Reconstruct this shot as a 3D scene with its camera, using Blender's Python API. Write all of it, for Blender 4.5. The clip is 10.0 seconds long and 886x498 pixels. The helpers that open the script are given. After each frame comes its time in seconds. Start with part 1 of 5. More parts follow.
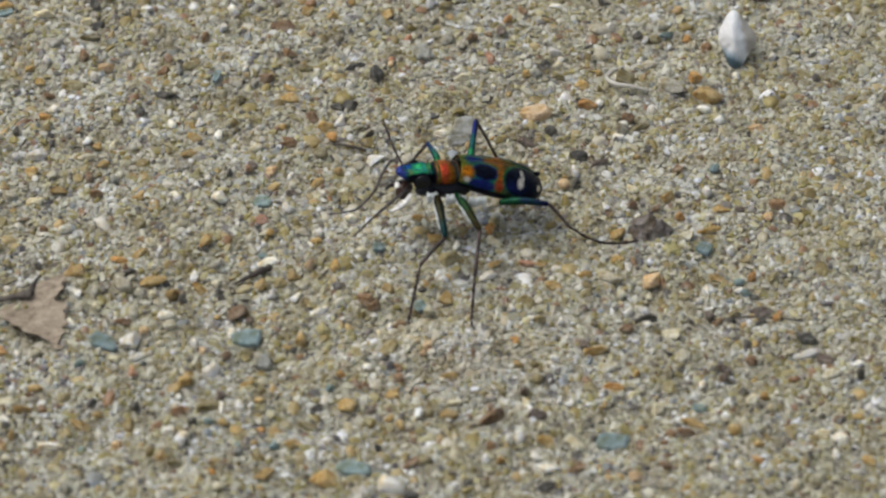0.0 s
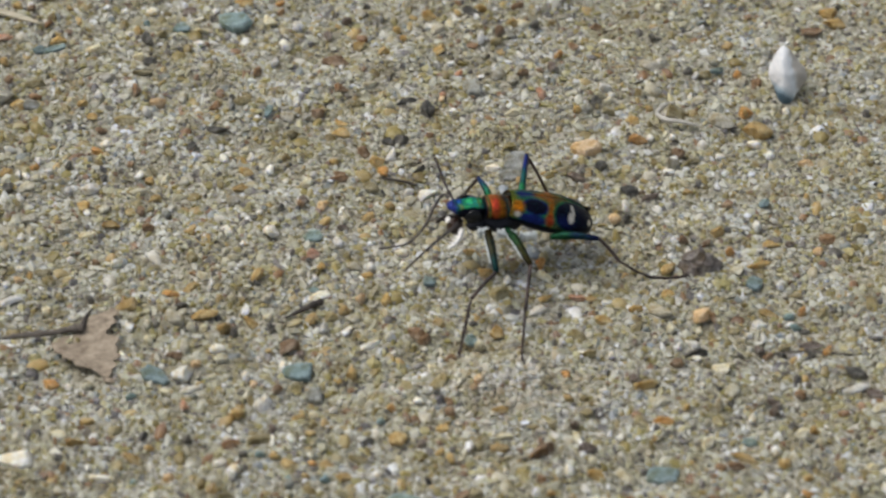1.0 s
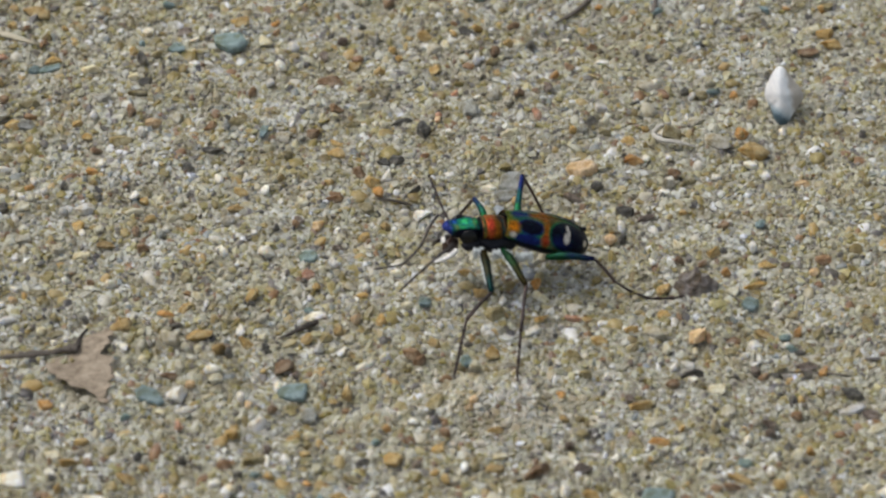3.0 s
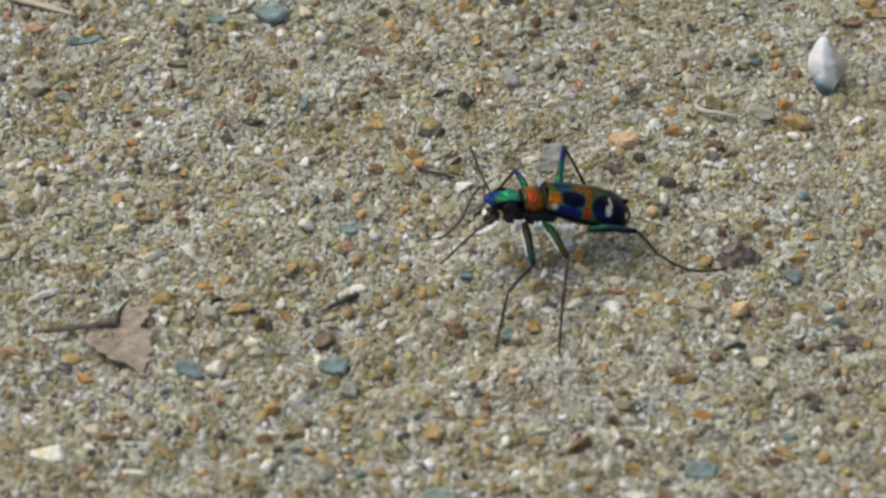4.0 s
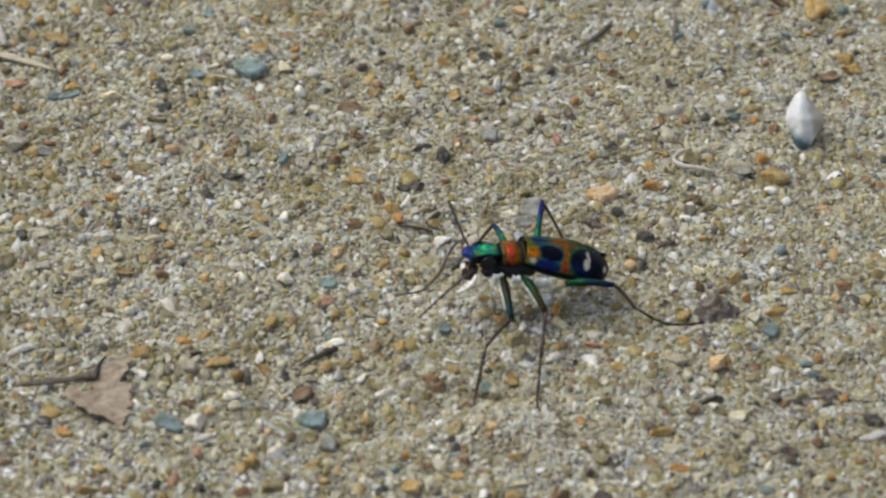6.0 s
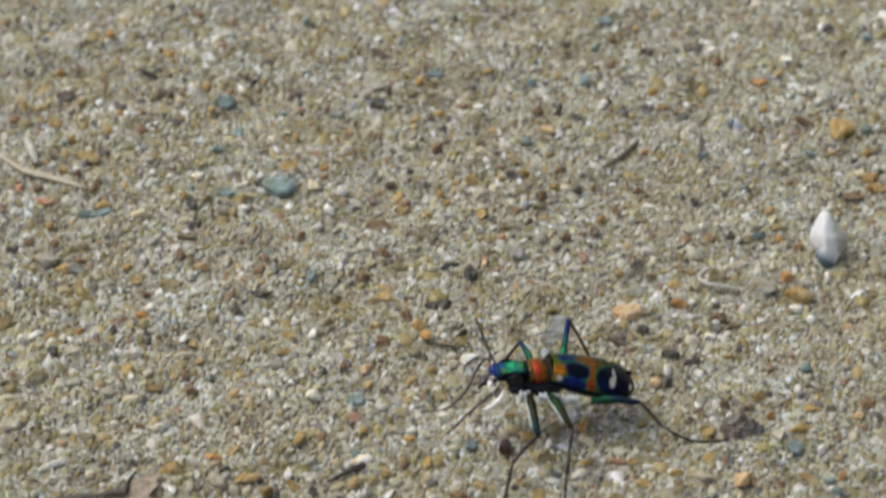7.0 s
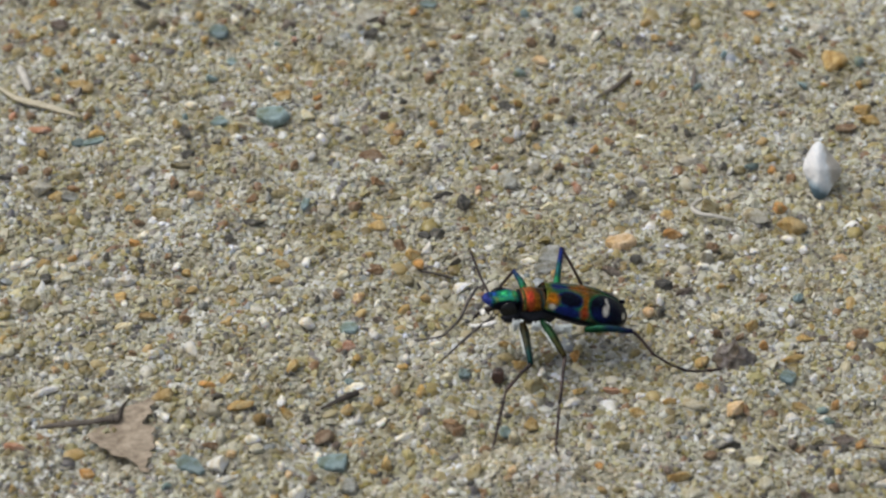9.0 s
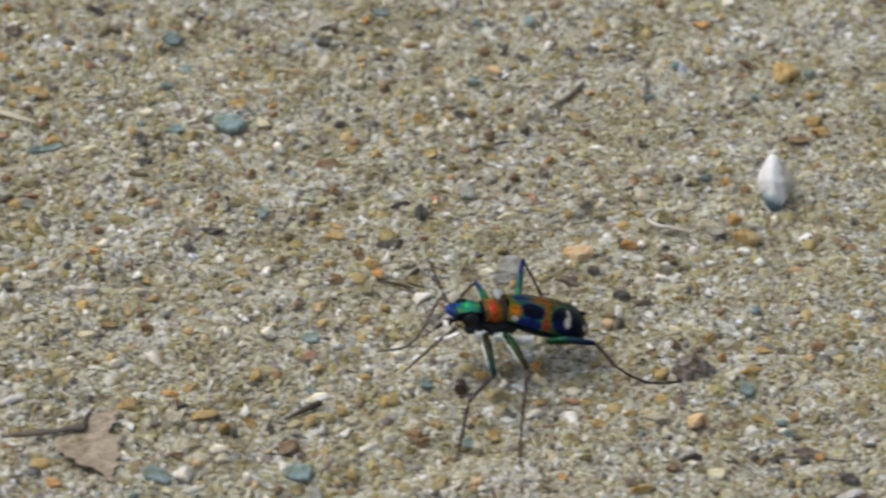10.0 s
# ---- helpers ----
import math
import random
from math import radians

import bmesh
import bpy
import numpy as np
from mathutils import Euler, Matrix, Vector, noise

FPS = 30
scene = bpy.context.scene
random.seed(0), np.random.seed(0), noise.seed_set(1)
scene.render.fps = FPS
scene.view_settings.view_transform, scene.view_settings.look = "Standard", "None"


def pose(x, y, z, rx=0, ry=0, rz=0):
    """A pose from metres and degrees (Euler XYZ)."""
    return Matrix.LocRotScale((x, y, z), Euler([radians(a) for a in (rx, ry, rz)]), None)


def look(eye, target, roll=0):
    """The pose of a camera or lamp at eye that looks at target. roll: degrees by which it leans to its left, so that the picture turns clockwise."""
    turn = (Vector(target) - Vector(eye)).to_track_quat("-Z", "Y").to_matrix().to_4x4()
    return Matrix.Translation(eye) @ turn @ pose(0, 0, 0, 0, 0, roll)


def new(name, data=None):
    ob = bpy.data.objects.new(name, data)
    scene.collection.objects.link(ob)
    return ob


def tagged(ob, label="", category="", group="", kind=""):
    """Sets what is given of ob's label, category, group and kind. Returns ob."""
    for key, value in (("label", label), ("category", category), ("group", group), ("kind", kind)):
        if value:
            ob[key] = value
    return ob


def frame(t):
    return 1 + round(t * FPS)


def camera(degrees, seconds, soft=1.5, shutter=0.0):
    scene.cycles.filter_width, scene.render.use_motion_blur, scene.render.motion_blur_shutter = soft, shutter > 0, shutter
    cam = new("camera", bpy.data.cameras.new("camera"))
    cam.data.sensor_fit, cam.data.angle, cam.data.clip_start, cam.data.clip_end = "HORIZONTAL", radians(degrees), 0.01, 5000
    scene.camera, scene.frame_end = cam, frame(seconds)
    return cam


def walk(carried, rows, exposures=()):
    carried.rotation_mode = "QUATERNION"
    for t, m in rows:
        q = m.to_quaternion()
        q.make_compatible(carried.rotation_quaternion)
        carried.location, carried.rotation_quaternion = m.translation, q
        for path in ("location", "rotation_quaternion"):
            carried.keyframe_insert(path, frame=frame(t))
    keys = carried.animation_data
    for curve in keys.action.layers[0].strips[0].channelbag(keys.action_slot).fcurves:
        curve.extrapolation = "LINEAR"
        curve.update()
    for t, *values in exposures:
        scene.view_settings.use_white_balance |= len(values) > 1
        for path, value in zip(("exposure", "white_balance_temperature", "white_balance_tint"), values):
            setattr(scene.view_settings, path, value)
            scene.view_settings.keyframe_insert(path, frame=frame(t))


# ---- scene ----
cam = camera(10, 10.0, soft=2.4, shutter=0.45)
cam.data.dof.use_dof = True
cam.data.dof.focus_distance = 0.685
cam.data.dof.aperture_fstop = 33
PATH = [
    (0, look((-0.0001, -0.5156, 0.4303), (0.01315, -0.00798, 0), 0.93)),
    (0.2, look((0.0000, -0.5160, 0.4305), (0.01209, -0.00881, 0), 0.92)),
    (0.5, look((0.0002, -0.5166, 0.4307), (0.01063, -0.00688, 0), 0.70)),
    (0.8, look((-0.0002, -0.5173, 0.4308), (0.00855, -0.00283, 0), 0.66)),
    (1, look((-0.0004, -0.5177, 0.4308), (0.00652, -0.00091, 0), 0.55)),
    (1.2, look((0.0002, -0.5180, 0.4308), (0.00545, 0.00060, 0), 0.55)),
    (1.5, look((0.0011, -0.5184, 0.4307), (0.00574, 0.00365, 0), 0.47)),
    (1.7, look((0.0005, -0.5182, 0.4308), (0.00739, 0.00565, 0), 0.70)),
    (1.8, look((0.0003, -0.5180, 0.4309), (0.00792, 0.00555, 0), 0.65)),
    (1.9, look((-0.0000, -0.5179, 0.4309), (0.00767, 0.00558, 0), 0.68)),
    (2, look((-0.0003, -0.5178, 0.4310), (0.00745, 0.00731, 0), 0.70)),
    (2.2, look((-0.0002, -0.5176, 0.4307), (0.00665, 0.00799, 0), 0.86)),
    (3.3, look((0.0004, -0.5165, 0.4290), (0.00716, -0.00015, 0), 0.51)),
    (3.4, look((-0.0001, -0.5154, 0.4292), (0.00643, -0.00045, 0), 0.52)),
    (3.5, look((-0.0007, -0.5144, 0.4294), (0.00447, -0.00014, 0), 0.36)),
    (3.7, look((-0.0001, -0.5140, 0.4288), (0.00235, -0.00038, 0), 0.38)),
    (3.8, look((0.0001, -0.5137, 0.4286), (0.00181, -0.00073, 0), 0.29)),
    (4, look((0.0007, -0.5133, 0.4280), (0.00169, -0.00238, 0), 0.08)),
    (4.1, look((0.0006, -0.5131, 0.4284), (0.00139, -0.00432, 0), 0.06)),
    (4.2, look((0.0004, -0.5129, 0.4287), (0.00079, -0.00551, 0), 0.04)),
    (4.3, look((0.0003, -0.5126, 0.4291), (0.00076, -0.00514, 0), 0.09)),
    (4.4, look((0.0001, -0.5124, 0.4294), (0.00045, -0.00230, 0), 0.08)),
    (4.5, look((0.0000, -0.5122, 0.4298), (0.00000, 0.00000, 0), 0.00)),
    (4.7, look((0.0010, -0.5122, 0.4297), (-0.00012, 0.00368, 0), -0.02)),
    (4.8, look((0.0015, -0.5121, 0.4296), (-0.00006, 0.00433, 0), 0.02)),
    (4.9, look((0.0020, -0.5121, 0.4296), (0.00104, 0.00486, 0), 0.05)),
    (5, look((0.0025, -0.5121, 0.4295), (0.00255, 0.00590, 0), -0.03)),
    (5.2, look((0.0018, -0.5123, 0.4292), (0.00390, 0.00662, 0), 0.17)),
    (5.3, look((0.0014, -0.5125, 0.4291), (0.00404, 0.00747, 0), 0.30)),
    (5.5, look((0.0007, -0.5127, 0.4288), (0.00382, 0.00943, 0), 0.27)),
    (5.7, look((0.0011, -0.5138, 0.4286), (0.00438, 0.00945, 0), 0.23)),
    (6.8, look((0.0023, -0.5186, 0.4311), (0.00170, 0.01912, 0), -0.05)),
    (6.9, look((0.0021, -0.5191, 0.4321), (0.00097, 0.02746, 0), -0.08)),
    (7, look((0.0020, -0.5196, 0.4330), (0.00083, 0.03455, 0), 0.03)),
    (7.2, look((0.0015, -0.5217, 0.4316), (0.00224, 0.03744, 0), 0.14)),
    (7.3, look((0.0013, -0.5228, 0.4309), (0.00344, 0.03626, 0), 0.25)),
    (7.4, look((0.0010, -0.5238, 0.4302), (0.00343, 0.03408, 0), 0.35)),
    (7.5, look((0.0008, -0.5249, 0.4295), (0.00299, 0.03092, 0), 0.46)),
    (7.7, look((0.0009, -0.5241, 0.4302), (0.00379, 0.02761, 0), 0.53)),
    (7.8, look((0.0010, -0.5237, 0.4306), (0.00481, 0.02602, 0), 0.53)),
    (8, look((0.0011, -0.5229, 0.4313), (0.00671, 0.02422, 0), 0.59)),
    (8.2, look((0.0011, -0.5232, 0.4308), (0.00480, 0.02461, 0), 0.48)),
    (8.3, look((0.0010, -0.5234, 0.4305), (0.00421, 0.02430, 0), 0.45)),
    (8.4, look((0.0010, -0.5235, 0.4303), (0.00458, 0.02370, 0), 0.50)),
    (8.5, look((0.0010, -0.5237, 0.4300), (0.00500, 0.02108, 0), 0.45)),
    (8.7, look((0.0008, -0.5230, 0.4303), (0.00417, 0.01942, 0), 0.34)),
    (8.8, look((0.0006, -0.5227, 0.4305), (0.00298, 0.01860, 0), 0.34)),
    (9, look((0.0004, -0.5220, 0.4308), (0.00181, 0.01886, 0), 0.42)),
    (9.1, look((-0.0003, -0.5216, 0.4320), (0.00094, 0.01713, 0), 0.33)),
    (9.3, look((-0.0018, -0.5209, 0.4343), (0.00003, 0.01572, 0), 0.56)),
    (9.4, look((-0.0025, -0.5206, 0.4355), (-0.00212, 0.01608, 0), 0.47)),
    (9.5, look((-0.0032, -0.5202, 0.4367), (-0.00266, 0.01890, 0), 0.65)),
    (9.6, look((-0.0062, -0.5204, 0.4369), (0.00007, 0.02883, 0), 1.21)),
    (9.7, look((-0.0093, -0.5206, 0.4370), (0.00525, 0.03239, 0), 1.80)),
    (9.8, look((-0.0123, -0.5208, 0.4372), (0.00875, 0.02977, 0), 2.23)),
    (9.9, look((-0.0154, -0.5210, 0.4373), (0.01033, 0.02199, 0), 2.38)),
    (10, look((-0.0184, -0.5212, 0.4375), (0.00750, 0.02112, 0), 2.40)),
]
walk(cam, PATH, exposures=[(0, -0.03), (2, -0.05), (4.5, -0.03), (7.0, 0.01), (10, 0.03)])

# ---- light: thin bright cloud, sun from behind and to the left ----
world = bpy.data.worlds.new("sky")
scene.world = world
world.use_nodes = True
wn = world.node_tree.nodes
sky = wn.new("ShaderNodeTexSky")
sky.sky_type, sky.sun_disc = "NISHITA", False
sky.sun_elevation, sky.sun_rotation = radians(58), radians(-70)
sky.air_density, sky.dust_density, sky.ozone_density = 1.0, 4.0, 0.6
wn["Background"].inputs[1].default_value = 0.13
haze = wn.new("ShaderNodeHueSaturation")
haze.inputs["Saturation"].default_value = 0.4
world.node_tree.links.new(sky.outputs[0], haze.inputs["Color"])
world.node_tree.links.new(haze.outputs[0], wn["Background"].inputs[0])
sun_light = bpy.data.lights.new("sun", "SUN")
sun_light.energy, sun_light.angle, sun_light.color = 1.42, radians(18), (1.0, 0.975, 0.93)
sun_ob = new("sun", sun_light)
sun_ob.matrix_world = look((-0.5, 0.18, 0.85), (0, 0, 0))

# ---- materials ----
MM = 0.001


def material(name, rough=0.6, metallic=0.0, spec=0.5):
    m = bpy.data.materials.new(name)
    m.use_nodes = True
    bsdf = m.node_tree.nodes["Principled BSDF"]
    bsdf.inputs["Roughness"].default_value = rough
    bsdf.inputs["Metallic"].default_value = metallic
    bsdf.inputs["Specular IOR Level"].default_value = spec
    return m, m.node_tree.nodes, m.node_tree.links, bsdf


def ramp(nodes, stops, constant=False):
    r = nodes.new("ShaderNodeValToRGB")
    cr = r.color_ramp
    cr.interpolation = "CONSTANT" if constant else "LINEAR"
    while len(cr.elements) < len(stops):
        cr.elements.new(0.5)
    for el, (p, c) in zip(cr.elements, stops):
        el.position, el.color = p, (*c, 1)
    return r


def noise_tex(nodes, links, scale, detail=3.0, rough=0.6):
    co = nodes.new("ShaderNodeTexCoord")
    n = nodes.new("ShaderNodeTexNoise")
    n.inputs["Scale"].default_value, n.inputs["Detail"].default_value = scale, detail
    n.inputs["Roughness"].default_value = rough
    links.new(co.outputs["Object"], n.inputs["Vector"])
    return n


def blend(nodes, links, mode, fac, a, b):
    x = nodes.new("ShaderNodeMix")
    x.data_type, x.blend_type = "RGBA", mode
    if isinstance(fac, float):
        x.inputs[0].default_value = fac
    else:
        links.new(fac, x.inputs[0])
    for sock, v in ((x.inputs[6], a), (x.inputs[7], b)):
        if isinstance(v, tuple):
            sock.default_value = (*v, 1)
        else:
            links.new(v, sock)
    return x.outputs[2]


def bump(nodes, links, bsdf, height, distance, strength=0.6):
    b = nodes.new("ShaderNodeBump")
    b.inputs["Strength"].default_value, b.inputs["Distance"].default_value = strength, distance
    links.new(height, b.inputs["Height"])
    links.new(b.outputs[0], bsdf.inputs["Normal"])


FINE_TINTS = [(0.0, (0.046, 0.046, 0.056)), (0.045, (0.156, 0.143, 0.141)), (0.12, (0.273, 0.264, 0.215)), (0.19, (0.377, 0.370, 0.293)),
              (0.29, (0.288, 0.259, 0.090)), (0.37, (0.441, 0.441, 0.338)), (0.48, (0.347, 0.340, 0.290)), (0.57, (0.542, 0.544, 0.486)),
              (0.66, (0.230, 0.182, 0.044)), (0.725, (0.446, 0.417, 0.253)), (0.80, (0.350, 0.262, 0.100)), (0.83, (0.402, 0.402, 0.348)),
              (0.875, (0.617, 0.619, 0.565)), (0.915, (0.189, 0.102, 0.053)), (0.945, (0.199, 0.236, 0.259)), (0.965, (0.743, 0.757, 0.780))]
COARSE_TINTS = [(0.0, (0.043, 0.041, 0.052)), (0.05, (0.220, 0.182, 0.060)), (0.14, (0.404, 0.398, 0.324)), (0.27, (0.298, 0.268, 0.106)),
                (0.38, (0.496, 0.496, 0.423)), (0.50, (0.338, 0.336, 0.283)), (0.61, (0.450, 0.403, 0.206)), (0.69, (0.247, 0.207, 0.065)),
                (0.75, (0.571, 0.571, 0.515)), (0.84, (0.245, 0.129, 0.053)), (0.88, (0.218, 0.250, 0.263)), (0.91, (0.430, 0.290, 0.100)), (0.935, (0.376, 0.368, 0.323)), (0.965, (0.726, 0.739, 0.748))]


GRAVEL_TINTS = [(0.0, (0.046, 0.043, 0.055)), (0.06, (0.212, 0.157, 0.040)), (0.22, (0.391, 0.346, 0.222)), (0.33, (0.294, 0.238, 0.073)),
                (0.47, (0.527, 0.506, 0.438)), (0.56, (0.221, 0.107, 0.042)), (0.65, (0.430, 0.300, 0.110)), (0.75, (0.378, 0.295, 0.124)),
                (0.87, (0.606, 0.584, 0.541)), (0.935, (0.235, 0.269, 0.305)), (0.975, (0.801, 0.801, 0.820))]


def sand_material(name, tints):
    """Mixed river sand: each grain its own mineral colour, clouded and veined within."""
    m, n, l, b = material(name, 0.42, spec=0.6)
    b.inputs["Subsurface Weight"].default_value = 0.8
    b.inputs["Subsurface Radius"].default_value = (1.0, 0.9, 0.7)
    b.inputs["Subsurface Scale"].default_value = 0.0009
    geo = n.new("ShaderNodeNewGeometry")
    r = ramp(n, tints, True)
    l.new(geo.outputs["Random Per Island"], r.inputs[0])
    vein = noise_tex(n, l, 620, 2, 0.5)
    vr = ramp(n, [(0.30, (0.30, 0.25, 0.11)), (0.42, (0.42, 0.38, 0.22)), (0.50, (0.42, 0.40, 0.35)), (0.60, (0.40, 0.37, 0.355)), (0.72, (0.56, 0.54, 0.50))])
    l.new(vein.outputs[0], vr.inputs[0])
    c = blend(n, l, "MIX", 0.14, r.outputs[0], vr.outputs[0])
    cloud = noise_tex(n, l, 1300, 4, 0.65)
    cr = ramp(n, [(0.30, (0.82, 0.79, 0.72)), (0.48, (0.98, 0.98, 0.97)), (0.70, (1.12, 1.13, 1.15))])
    l.new(cloud.outputs[0], cr.inputs[0])
    c = blend(n, l, "MULTIPLY", 1.0, c, cr.outputs[0])
    fine = noise_tex(n, l, 3600, 3)
    fr = ramp(n, [(0.3, (0.9, 0.89, 0.88)), (0.7, (1.08, 1.08, 1.07))])
    l.new(fine.outputs[0], fr.inputs[0])
    c = blend(n, l, "MULTIPLY", 1.0, c, fr.outputs[0])
    wide = noise_tex(n, l, 75, 3)
    wr = ramp(n, [(0.36, (0.83, 0.79, 0.64)), (0.60, (1.05, 1.06, 1.09))])
    l.new(wide.outputs[0], wr.inputs[0])
    c = blend(n, l, "MULTIPLY", 1.0, c, wr.outputs[0])
    # Random mottling over all the sand: darker olive-brown patches, paler ones between.
    mottle = noise_tex(n, l, 230, 3, 0.6)
    dr = ramp(n, [(0.33, (0.56, 0.51, 0.39)), (0.47, (0.98, 0.985, 0.97)), (0.64, (1.09, 1.11, 1.16))])
    l.new(mottle.outputs[0], dr.inputs[0])
    l.new(blend(n, l, "MULTIPLY", 1.0, c, dr.outputs[0]), b.inputs["Base Color"])
    rr = ramp(n, [(0.3, (0.22, 0.22, 0.22)), (0.7, (0.7, 0.7, 0.7))])
    l.new(fine.outputs[0], rr.inputs[0])
    l.new(rr.outputs[0], b.inputs["Roughness"])
    bump(n, l, b, fine.outputs[0], 0.0001, 0.5)
    return m


def bed_material():
    """The compact fine sand between and beneath the grains."""
    m, n, l, b = material("sand_bed", 0.85, spec=0.3)
    vor = n.new("ShaderNodeTexVoronoi")
    vor.inputs["Scale"].default_value = 1500
    co = n.new("ShaderNodeTexCoord")
    l.new(co.outputs["Object"], vor.inputs["Vector"])
    r = ramp(n, [(0.0, (0.10, 0.088, 0.062)), (0.3, (0.25, 0.23, 0.165)), (0.6, (0.34, 0.32, 0.25)), (1.0, (0.52, 0.50, 0.43))])
    sep = n.new("ShaderNodeSeparateColor")
    l.new(vor.outputs["Color"], sep.inputs[0])
    l.new(sep.outputs[0], r.inputs[0])
    wide = noise_tex(n, l, 60, 3)
    wr = ramp(n, [(0.3, (0.85, 0.84, 0.82)), (0.7, (1.05, 1.05, 1.05))])
    l.new(wide.outputs[0], wr.inputs[0])
    l.new(blend(n, l, "MULTIPLY", 1.0, r.outputs[0], wr.outputs[0]), b.inputs["Base Color"])
    bump(n, l, b, vor.outputs["Distance"], -0.0003, 0.8)
    return m


def stone_material(name, dark, mid, light, rough=0.55, speck_amount=0.9, dusty=0.38):
    """A pebble of one mineral: mottled, each stone a little lighter or darker than the next."""
    m, n, l, b = material(name, rough, spec=0.5)
    b.inputs["Subsurface Weight"].default_value = 0.6
    b.inputs["Subsurface Radius"].default_value = (1.0, 0.9, 0.7)
    b.inputs["Subsurface Scale"].default_value = 0.0006
    mott = noise_tex(n, l, 1100, 6, 0.75)
    r = ramp(n, [(0.28, dark), (0.5, mid), (0.74, light)])
    l.new(mott.outputs[0], r.inputs[0])
    info = n.new("ShaderNodeObjectInfo")
    vr = ramp(n, [(0.0, (0.74, 0.74, 0.76)), (0.5, (1.0, 1.0, 1.0)), (1.0, (1.22, 1.18, 1.1))])
    l.new(info.outputs["Random"], vr.inputs[0])
    c = blend(n, l, "MULTIPLY", 1.0, r.outputs[0], vr.outputs[0])
    speck = noise_tex(n, l, 3000, 3)
    sr = ramp(n, [(0.34, (0.5, 0.47, 0.42)), (0.47, (1, 1, 1)), (0.60, (1, 1, 1)), (0.70, (1.45, 1.43, 1.38))])
    l.new(speck.outputs[0], sr.inputs[0])
    c = blend(n, l, "MULTIPLY", speck_amount, c, sr.outputs[0])
    stain = noise_tex(n, l, 520, 2, 0.5)
    st = ramp(n, [(0.32, (0.80, 0.66, 0.40)), (0.45, (1, 0.97, 0.88)), (0.56, (1, 1, 1)), (0.70, (1.12, 1.14, 1.18))])
    l.new(stain.outputs[0], st.inputs[0])
    c = blend(n, l, "MULTIPLY", 1.0, c, st.outputs[0])
    dust = noise_tex(n, l, 420, 4, 0.7)
    dr = ramp(n, [(0.45, (0, 0, 0)), (0.68, (dusty, dusty, dusty))])
    l.new(dust.outputs[0], dr.inputs[0])
    l.new(blend(n, l, "MIX", dr.outputs[0], c, (0.42, 0.39, 0.31)), b.inputs["Base Color"])
    bump(n, l, b, mott.outputs[0], 0.0005, 0.8)
    return m


STONES = {
    "amber": (stone_material("ochre_quartz", (0.29, 0.19, 0.06), (0.46, 0.325, 0.125), (0.60, 0.49, 0.27), 0.45, 0.8, 0.2), "rounded ochre quartz pebble half sunk in sand"),
    "orange": (stone_material("orange_quartz", (0.34, 0.18, 0.055), (0.53, 0.30, 0.10), (0.66, 0.46, 0.23), 0.5, 0.8, 0.12), "small bright orange pebble lying in sand"),
    "rust": (stone_material("rust_stone", (0.11, 0.065, 0.032), (0.23, 0.14, 0.075), (0.38, 0.27, 0.16)), "rust-brown pebble pressed into the sand"),
    "olive": (stone_material("olive_stone", (0.15, 0.13, 0.06), (0.28, 0.245, 0.13), (0.42, 0.385, 0.25)), "olive-brown weathered pebble in the sand"),
    "tan": (stone_material("tan_stone", (0.44, 0.31, 0.18), (0.62, 0.46, 0.28), (0.72, 0.58, 0.41), 0.5, 0.8, 0.15), "pale tan sandstone pebble on sand"),
    "cream": (stone_material("cream_quartz", (0.44, 0.42, 0.32), (0.63, 0.61, 0.48), (0.78, 0.76, 0.65), 0.4, 0.6, 0.2), "cream quartz pebble lying in sand"),
    "white": (stone_material("white_quartz", (0.66, 0.66, 0.63), (0.84, 0.84, 0.82), (0.94, 0.94, 0.93), 0.4, 0.5, 0.1), "small white quartz chip on sand"),
    "grey": (stone_material("grey_stone", (0.27, 0.26, 0.22), (0.41, 0.40, 0.345), (0.56, 0.55, 0.50)), "smooth pale grey pebble in sand"),
    "slate": (stone_material("blue_slate", (0.12, 0.195, 0.21), (0.205, 0.295, 0.312), (0.32, 0.41, 0.425), 0.55, 0.5, 0.1), "blue-grey slate pebble lying flat on sand"),
    # Dark pebbles; some black and maroon ones stand for shaded cracks between grains.
    "black": (stone_material("dark_stone", (0.022, 0.022, 0.024), (0.062, 0.062, 0.06), (0.15, 0.145, 0.135)), "near-black pebble shape, also used for shaded cracks in sand"),
    "maroon": (stone_material("maroon_stone", (0.07, 0.05, 0.042), (0.15, 0.115, 0.10), (0.28, 0.23, 0.20)), "dark maroon-brown pebble shape, also used for shaded cracks in sand"),
    "ash": (stone_material("ash_stone", (0.19, 0.20, 0.20), (0.29, 0.31, 0.305), (0.42, 0.43, 0.415)), "blocky ash-grey stone chip in the sand"),
    "coral": (stone_material("coral_stone", (0.34, 0.17, 0.11), (0.50, 0.28, 0.195), (0.62, 0.44, 0.34)), "coral-pink pebble among the sand grains"),
}


def plain_material(name, dark, light, scale, rough=0.6, metallic=0.0, stretch=(1, 1, 1), bump_d=0.0001, spec=0.5):
    m, n, l, b = material(name, rough, metallic, spec)
    t = noise_tex(n, l, scale, 4)
    mp = n.new("ShaderNodeMapping")
    mp.inputs["Scale"].default_value = stretch
    l.new(t.inputs["Vector"].links[0].from_socket, mp.inputs["Vector"])
    l.new(mp.outputs[0], t.inputs["Vector"])
    r = ramp(n, [(0.3, dark), (0.7, light)])
    l.new(t.outputs[0], r.inputs[0])
    l.new(r.outputs[0], b.inputs["Base Color"])
    bump(n, l, b, t.outputs[0], bump_d, 0.6)
    return m


